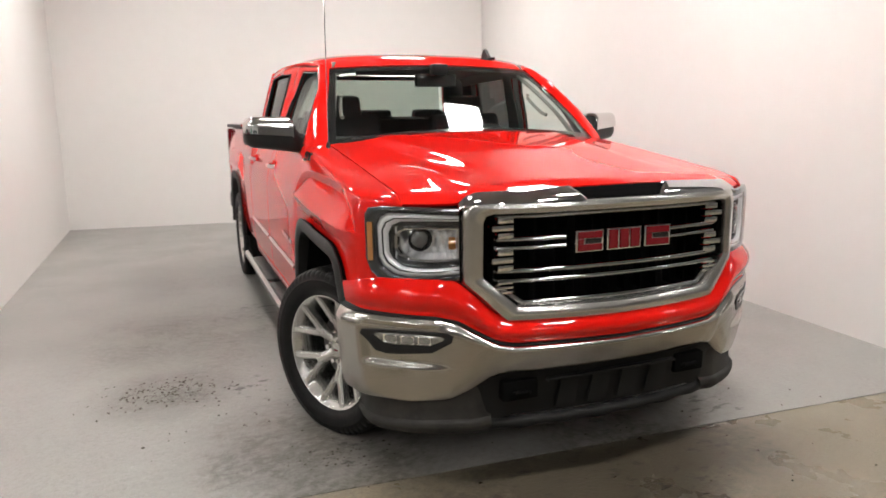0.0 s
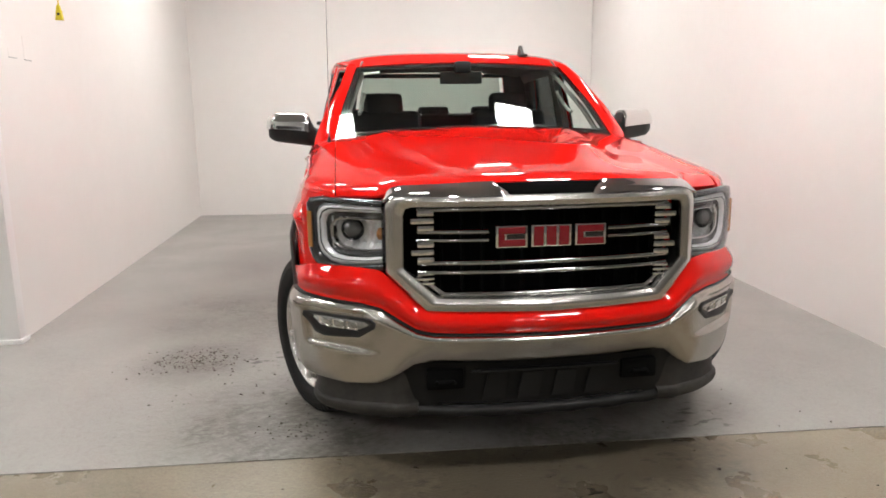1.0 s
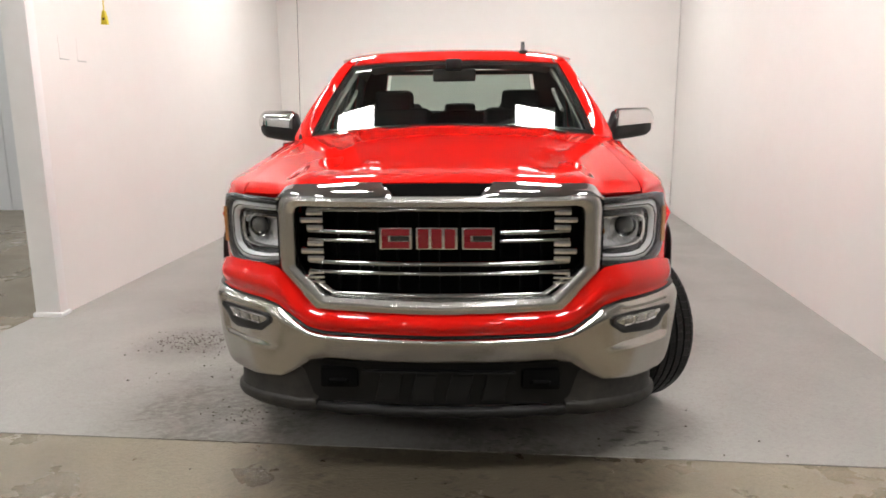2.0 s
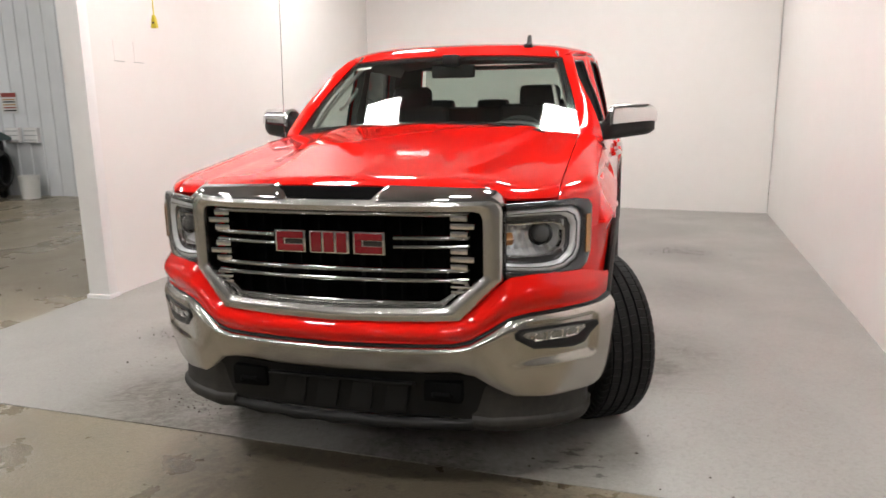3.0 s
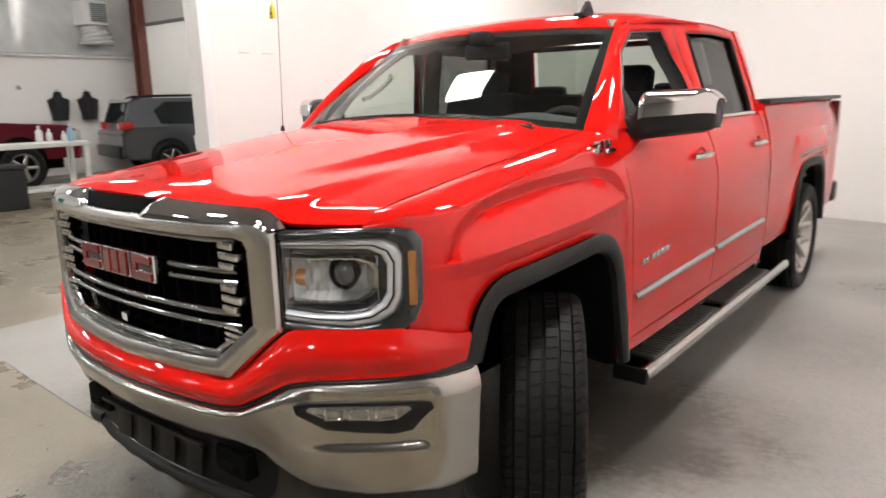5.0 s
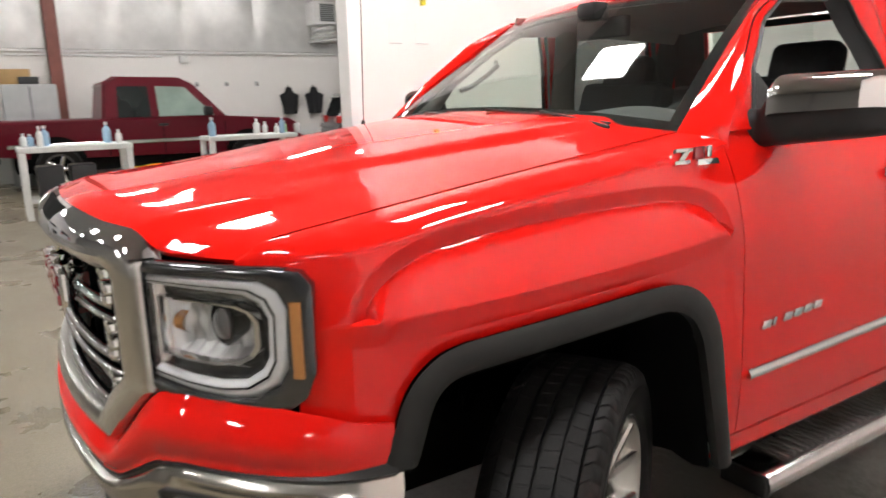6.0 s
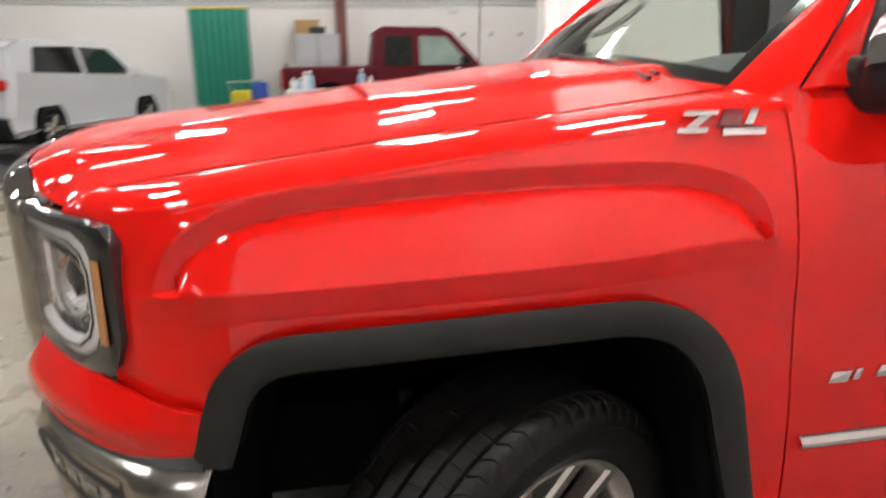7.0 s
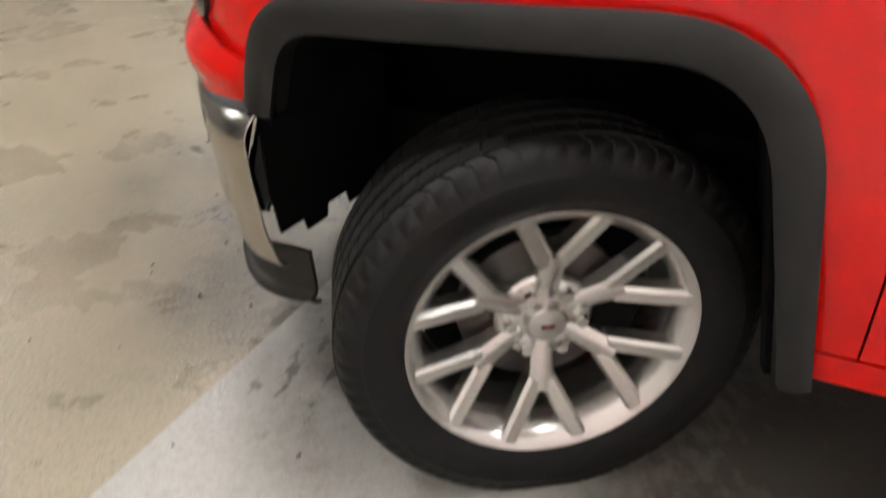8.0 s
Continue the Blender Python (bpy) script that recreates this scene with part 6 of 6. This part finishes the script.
def bottle(x, y, z, h, r, mat, label, cap=TRIMWHITE):
    t = thing("bottle", label, "bottle", (x, y, z), 0, "bottles on the work tables")
    turn = Matrix(((0, 1, 0, 0), (0, 0, 1, 0), (1, 0, 0, 0), (0, 0, 0, 1)))
    part("flask", lathe([(0, 0), (r, 0), (r, h * 0.6), (r * 0.8, h * 0.7), (r * 0.35, h * 0.8), (r * 0.35, h * 0.88), (0, h * 0.88)], 16, m=turn), mat, t)
    part("cap", lathe([(0, h * 0.86), (r * 0.42, h * 0.86), (r * 0.4, h), (0, h)], 12, m=turn), cap, t)


rng = random.Random(4)
PALEBLUE = material("pale_blue_plastic", (0.30, 0.45, 0.60), 0.4, vary=0.15, scale=12)
PALEGREEN = material("pale_green_plastic", (0.35, 0.62, 0.30), 0.4, vary=0.15, scale=12)
for y in (-0.80, -0.72, -0.62, -0.55, 0.22, 0.34):
    bottle(-8.75 + rng.uniform(-0.2, 0.2), y, 0.95, rng.uniform(0.16, 0.30), rng.uniform(0.035, 0.06), rng.choice([WHITEPLASTIC, PALEBLUE, WHITEPLASTIC]), "white and pale blue spray bottle on the table")
for y in (1.80, 2.62, 2.74, 2.86, 2.95, 3.05):
    bottle(-9.45 + rng.uniform(-0.2, 0.2), y, 0.95, rng.uniform(0.16, 0.30), rng.uniform(0.035, 0.06), rng.choice([PALEGREEN, PALEBLUE, WHITEPLASTIC]), "pale plastic bottle on the table")


def bucket(x, y, r, h, mat, label, group=""):
    t = thing("bucket", label, "bucket", (x, y, 0), 0, group)
    turn = Matrix(((0, 1, 0, 0), (0, 0, 1, 0), (1, 0, 0, 0), (0, 0, 0, 1)))
    part("pail", lathe([(0, 0.0), (r * 0.85, 0.0), (r, h), (r * 1.05, h), (r * 1.05, h - 0.03), (r * 0.96, h - 0.01), (r * 0.80, 0.02), (0, 0.02)], 28, m=turn), mat, t)
    part("bail", tube([(r * math.cos(a), 0.1 * math.sin(a) + 0.01, h - 0.03 - 0.12 * math.sin(a)) for a in np.linspace(0, math.pi, 12)], 0.005, 6), SATIN, t)


bucket(-10.90, 0.98, 0.20, 0.42, YELLOW, "bright yellow plastic bucket on the floor", "yellow buckets")
bucket(-11.25, 1.32, 0.20, 0.42, YELLOW, "bright yellow plastic bucket on the floor", "yellow buckets")
bucket(-8.95, 6.62, 0.17, 0.40, WHITEPLASTIC, "white plastic bucket by the ribbed wall")
bn = thing("waste_bin", "black plastic waste bin beside the table", "bin", (-9.35, 1.95, 0))
part("tub", box(-0.22, 0.22, -0.22, 0.22, 0, 0.60, 0.03, 3), BINBLACK, bn)
part("lid", box(-0.24, 0.24, -0.24, 0.24, 0.60, 0.66, 0.02, 3), BINBLACK, bn)
for y in (-0.55, -0.15):
    bn2 = thing("waste_bin", "black plastic tub under the table", "bin", (-8.75, y, 0.27))
    part("tub", box(-0.2, 0.2, -0.16, 0.16, 0.001, 0.42, 0.03, 3), BINBLACK, bn2)

# floor washing machine with coiled hose by the ribbed wall
fm = thing("floor_washer", "dark green floor washing machine with a coiled black hose", "cleaning machine", (-9.75, 6.25, 0), 15)
part("tank", box(-0.38, 0.38, -0.40, 0.40, 0.12, 1.02, 0.08, 4), BINBLACK, fm, "dark tank")
part("lid", prism([(-0.46, 1.00), (0.46, 1.00), (0.46, 1.05), (0.05, 1.20), (-0.46, 1.08)], 0.96, Matrix(((0, 0, 1, -0.48), (1, 0, 0, 0), (0, 1, 0, 0), (0, 0, 0, 1))), bevel=0.02), MACHINE, fm, "dark green sloping lid")
for k in range(5):
    part("hose_coil", tube([(0.42 + 0.035 * k, -0.02 + (0.26 - 0.012 * k) * math.cos(a), 0.52 + (0.36 - 0.02 * k) * math.sin(a)) for a in np.linspace(0, 2 * math.pi, 29)], 0.034, 8), BLACK, fm, "coiled black hose")
for k in range(4):
    part("orange_hose", tube([(0.10 + 0.05 * k, -0.45, 0.62 - 0.03 * k), (0.11 + 0.05 * k, -0.48, 0.40), (0.08 + 0.05 * k, -0.47, 0.18 + 0.02 * k)], 0.028, 8), ORANGE, fm, "orange hose end")
part("yellow_cord", tube([(-0.30 + 0.05 * math.cos(a), -0.46 + 0.03 * math.sin(a), 0.95 - 0.024 * a) for a in np.linspace(0, 34, 80)], 0.022, 6), YELLOW, fm, "coiled yellow cord")
part("white_rag", box(-0.46, -0.34, -0.47, -0.43, 0.62, 0.95, 0.015, 2, m=pose(0, 0, 0, 0, -8, 0)), PAPER, fm)
for sx in (-0.3, 0.3):
    for sy in (-0.3, 0.3):
        part("castor", lathe([(0, -0.03), (0.075, -0.03), (0.075, 0.03), (0, 0.03)], 20, m=Matrix.Translation((sx, sy, 0.075))), RUBBER, fm)

# notices on the ribbed wall
sg = thing("warning_sign", "small notice board with a red headed warning and text bars", "sign", (-9.45, 6.915, 1.64))
part("board", box(-0.16, 0.16, -0.006, 0.006, -0.18, 0.18, 0.002, 1), WHITEPLASTIC, sg)
SIGNRED = material("sign_red", (0.30, 0.05, 0.04), 0.5, vary=0.2, scale=20)
part("heading", box(-0.155, 0.155, -0.010, -0.006, 0.10, 0.175), SIGNRED, sg)
for z, mat in ((0.06, CARD), (0.02, BLACK), (-0.03, CARD), (-0.08, SIGNRED), (-0.13, BLACK)):
    part("text_bar", box(-0.13, 0.13, -0.009, -0.006, z - 0.012, z + 0.012), mat, sg)
for x in (-9.42, -9.02):
    rk = thing("paper_holder", "white wall paper holder with stacked sheets", "paper holder", (x, 6.90, 1.08), 0, "paper holders on the wall")
    part("tray", box(-0.14, 0.14, -0.06, 0.02, -0.13, 0.13, 0.01), TRIMWHITE, rk)
    for k in range(3):
        part("slot", box(-0.13, 0.13, -0.066, -0.058, -0.09 + 0.08 * k, -0.075 + 0.08 * k), GREYBOARD, rk)

# far wall: columns, air unit, coats, boards, conduit, curtain
for y in (0.11, 6.84):
    col = link("steel_column", box(-14.05, -13.80, y - 0.02, y + 0.02, 0, HALL_H), STEEL, smooth=False)
    tagged(col, "red-oxide painted steel column against the far wall", "column", kind="structure")
    part("flange", box(-13.82, -13.78, y - 0.11, y + 0.11, 0, HALL_H, 0.004, 1), STEEL, col)
    part("flange", box(-14.08, -14.04, y - 0.11, y + 0.11, 0, HALL_H, 0.004, 1), STEEL, col)
ac = thing("air_unit", "white wall air unit with a dark grille and foil duct", "air unit", (-13.80, 5.72, 3.44))
part("case", box(-0.38, 0.22, -0.27, 0.27, -0.24, 0.26, 0.02), TRIMWHITE, ac)
part("grille", box(0.22, 0.235, -0.13, 0.23, -0.18, 0.21, 0.004, 1), GREYBOARD, ac)
for k in range(9):
    part("grille_slat", box(0.235, 0.25, -0.12, 0.22, -0.165 + 0.042 * k, -0.148 + 0.042 * k), DARKGREY, ac)
def duct(u, v):
    a = 2 * math.pi * u
    r = 0.30 + 0.04 * math.sin(9 * math.pi * v + 3 * a)
    return (-0.10 + r * math.cos(a) * 0.7, 0.02 + 0.10 * math.sin(v * 2.6) + r * math.sin(a) * (0.8 + 0.4 * v), -0.22 - 0.42 * v)
part("foil_duct", sheet(duct, 24, 40, close_u=True), FOIL, ac, "crumpled foil duct", 60)
for y in (4.92, 5.55):
    ct = thing("hanging_coat", "black work coat hanging on a wall hook", "coat", (-14.10, y, 1.18), 0, "coats on the wall")
    def coat(u, v):
        a = 2 * math.pi * u
        w = ramp(v, 0, 0.16, 0.55, 0.21, 0.72, 0.23, 0.80, 0.10, 1.0, 0.06) * (1 + 0.08 * math.sin(5 * a + 3 * v))
        return (0.08 * math.sin(a) * (1 + 0.2 * math.sin(7 * a)), w * math.cos(a), 0.62 * v)
    part("cloth", sheet(coat, 36, 24, close_u=True), CLOTHBLACK, ct, "", 60)
    part("hook", tube([(-0.11, 0, 0.66), (-0.03, 0, 0.66), (0.0, 0, 0.60)], 0.012, 8), SATIN, ct)
for y in (2.84, 3.5, 4.19):
    hk = thing("wall_hook", "small grey metal hook on the far wall", "hook", (-14.195, y, 1.84), 0, "hooks on the far wall")
    part("plate", box(-0.005, 0.01, -0.04, 0.04, 0.0, 0.10, 0.01), GREYBOARD, hk)
    part("peg", tube([(0, 0, 0.06), (0.07, 0, 0.02), (0.09, 0, 0.07)], 0.015, 8), SATIN, hk)
cd = thing("conduit", "white electrical conduit along the far wall", "conduit", (-14.178, 0, 2.48))
part("pipe", rod((0, -2.05, 0), (0, 2.15, 0), 0.022, 10), TRIMWHITE, cd)
part("junction_box", box(-0.03, 0.06, 2.52, 2.70, -0.14, 0.02, 0.01), WHITEPLASTIC, cd)
gb = thing("leaning_board", "grey metal cabinet with a cardboard box on top", "cabinet", (-13.72, -0.42, 0))
part("cabinet_body", box(-0.25, 0.25, -0.46, 0.46, 0.0, 1.90, 0.02), GREYBOARD, gb)
part("door_seam", box(0.25, 0.256, -0.01, 0.01, 0.05, 1.86), DARKGREY, gb)
cb = thing("cardboard_box", "brown cardboard box on the grey cabinet", "box", (-13.72, -0.58, 1.90))
part("carton", box(-0.2, 0.2, -0.30, 0.22, 0.0, 0.28, 0.01), CARD, cb)
part("dark_pack", box(0.0, 0.24, 0.0, 0.34, 0.001, 0.14, 0.02), BINBLACK, cb)
gc = thing("welding_curtain", "tall green screen standing near the far wall", "screen", (-12.95, -2.32, 0), 0)
part("curtain", sheet(lambda u, v: (0.03 * math.sin(16 * math.pi * u) * (1 - 0.5 * v), -0.55 + 1.10 * u, 0.03 + 2.32 * v), 96, 8), GREEN, gc, "green curtain cloth", 60)
thick(gc.children[0], 0.004)
part("top_rail", rod((0, -0.57, 2.37), (0, 0.57, 2.37), 0.02, 10), YELLOW, gc)
for y in (-0.57, 0.57):
    part("upright", rod((0, y, 0), (0, y, 2.38), 0.02, 10), GREYBOARD, gc)
mc = thing("mop_bucket_cart", "yellow mop bucket cart with a blue cloth", "cleaning cart", (-11.3, -1.75, 0))
part("tub", box(-0.22, 0.22, -0.28, 0.28, 0.08, 0.55, 0.05, 3), YELLOW, mc)
part("wringer", box(-0.18, 0.18, -0.24, 0.10, 0.55, 0.85, 0.05, 3), YELLOW, mc)
part("handle", tube([(0.0, -0.2, 0.8), (0.0, -0.32, 1.0), (0.0, 0.3, 1.02)], 0.018, 8), GREYBOARD, mc)
part("blue_cloth", box(-0.12, 0.12, 0.12, 0.40, 0.45, 1.0, 0.06, 3), BLUE, mc)
for sx in (-0.16, 0.16):
    for sy in (-0.2, 0.2):
        part("castor", lathe([(0, -0.02), (0.045, -0.02), (0.045, 0.02), (0, 0.02)], 16, m=Matrix.Translation((sx, sy, 0.045))), RUBBER, mc)

# pull cord with a yellow handle over the left wall, and faint plates on that wall
pc = thing("pull_cord", "yellow pull handle hanging on a thin cord", "pull cord", (-2.64, 1.70, 2.13))
part("cord", rod((0, 0, 0.08), (0, 0, HALL_H - 2.13), 0.004, 6), YELLOW, pc)
part("grip", prism([(-0.024, 0.0), (0.024, 0.0), (0.016, 0.060), (0.006, 0.10), (-0.006, 0.10), (-0.016, 0.060)], 0.03, Matrix(((1, 0, 0, 0), (0, 0, 1, -0.015), (0, 1, 0, 0), (0, 0, 0, 1))), bevel=0.005), YELLOW, pc)
part("slot", rod((0, -0.019, 0.040), (0, 0.019, 0.040), 0.009, 10), BLACK, pc)
for y in (1.62, 1.86):
    pl = thing("wall_plate", "painted-over plate with a small grey lip on the bay wall", "wall plate", (-2.94, y, 1.88), 0, "plates on the bay wall")
    part("plate", box(0.0, 0.0025, -0.055, 0.055, 0.0, 0.16, 0.001, 1), WALLPAINT, pl)
    part("lip", box(0.0, 0.008, -0.055, 0.055, -0.005, 0.0, 0.001, 1), GREYBOARD, pl)
mat = link("rubber_mat", box(-9.75, -6.9, -7.4, -3.4, 0.001, 0.012, 0.004, 1), BINBLACK, smooth=False)
tagged(mat, "thin flat black sheet on the hall floor", "mat")
# swept-up grit on the pad
bm = bmesh.new()
rg = random.Random(9)
for cx, cy, n, sp in ((-1.70, 0.66, 260, 0.13), (-0.98, -0.45, 60, 0.10), (1.66, 3.9, 70, 0.12), (-1.1, 0.1, 60, 0.35), (0.3, -0.95, 60, 0.4)):
    for _ in range(n):
        x, y, r = rg.gauss(cx, sp * 1.3), rg.gauss(cy, sp * 0.8), rg.uniform(0.003, 0.010)
        vs = [bm.verts.new((x + r * math.cos(a) * rg.uniform(0.6, 1.2), y + r * math.sin(a) * rg.uniform(0.6, 1.2), 0.004)) for a in (0, 1.6, 3.1, 4.7)]
        tip = bm.verts.new((x, y, 0.004 + r * 0.8))
        for i in range(4):
            bm.faces.new((vs[i], vs[(i + 1) % 4], tip))
grit = link("floor_grit", bm, material("grit", (0.10, 0.085, 0.07), 0.8, vary=0.4, scale=40), smooth=False)
tagged(grit, "small heap of dark grit and crumbs on the floor", "grit", kind="stuff")
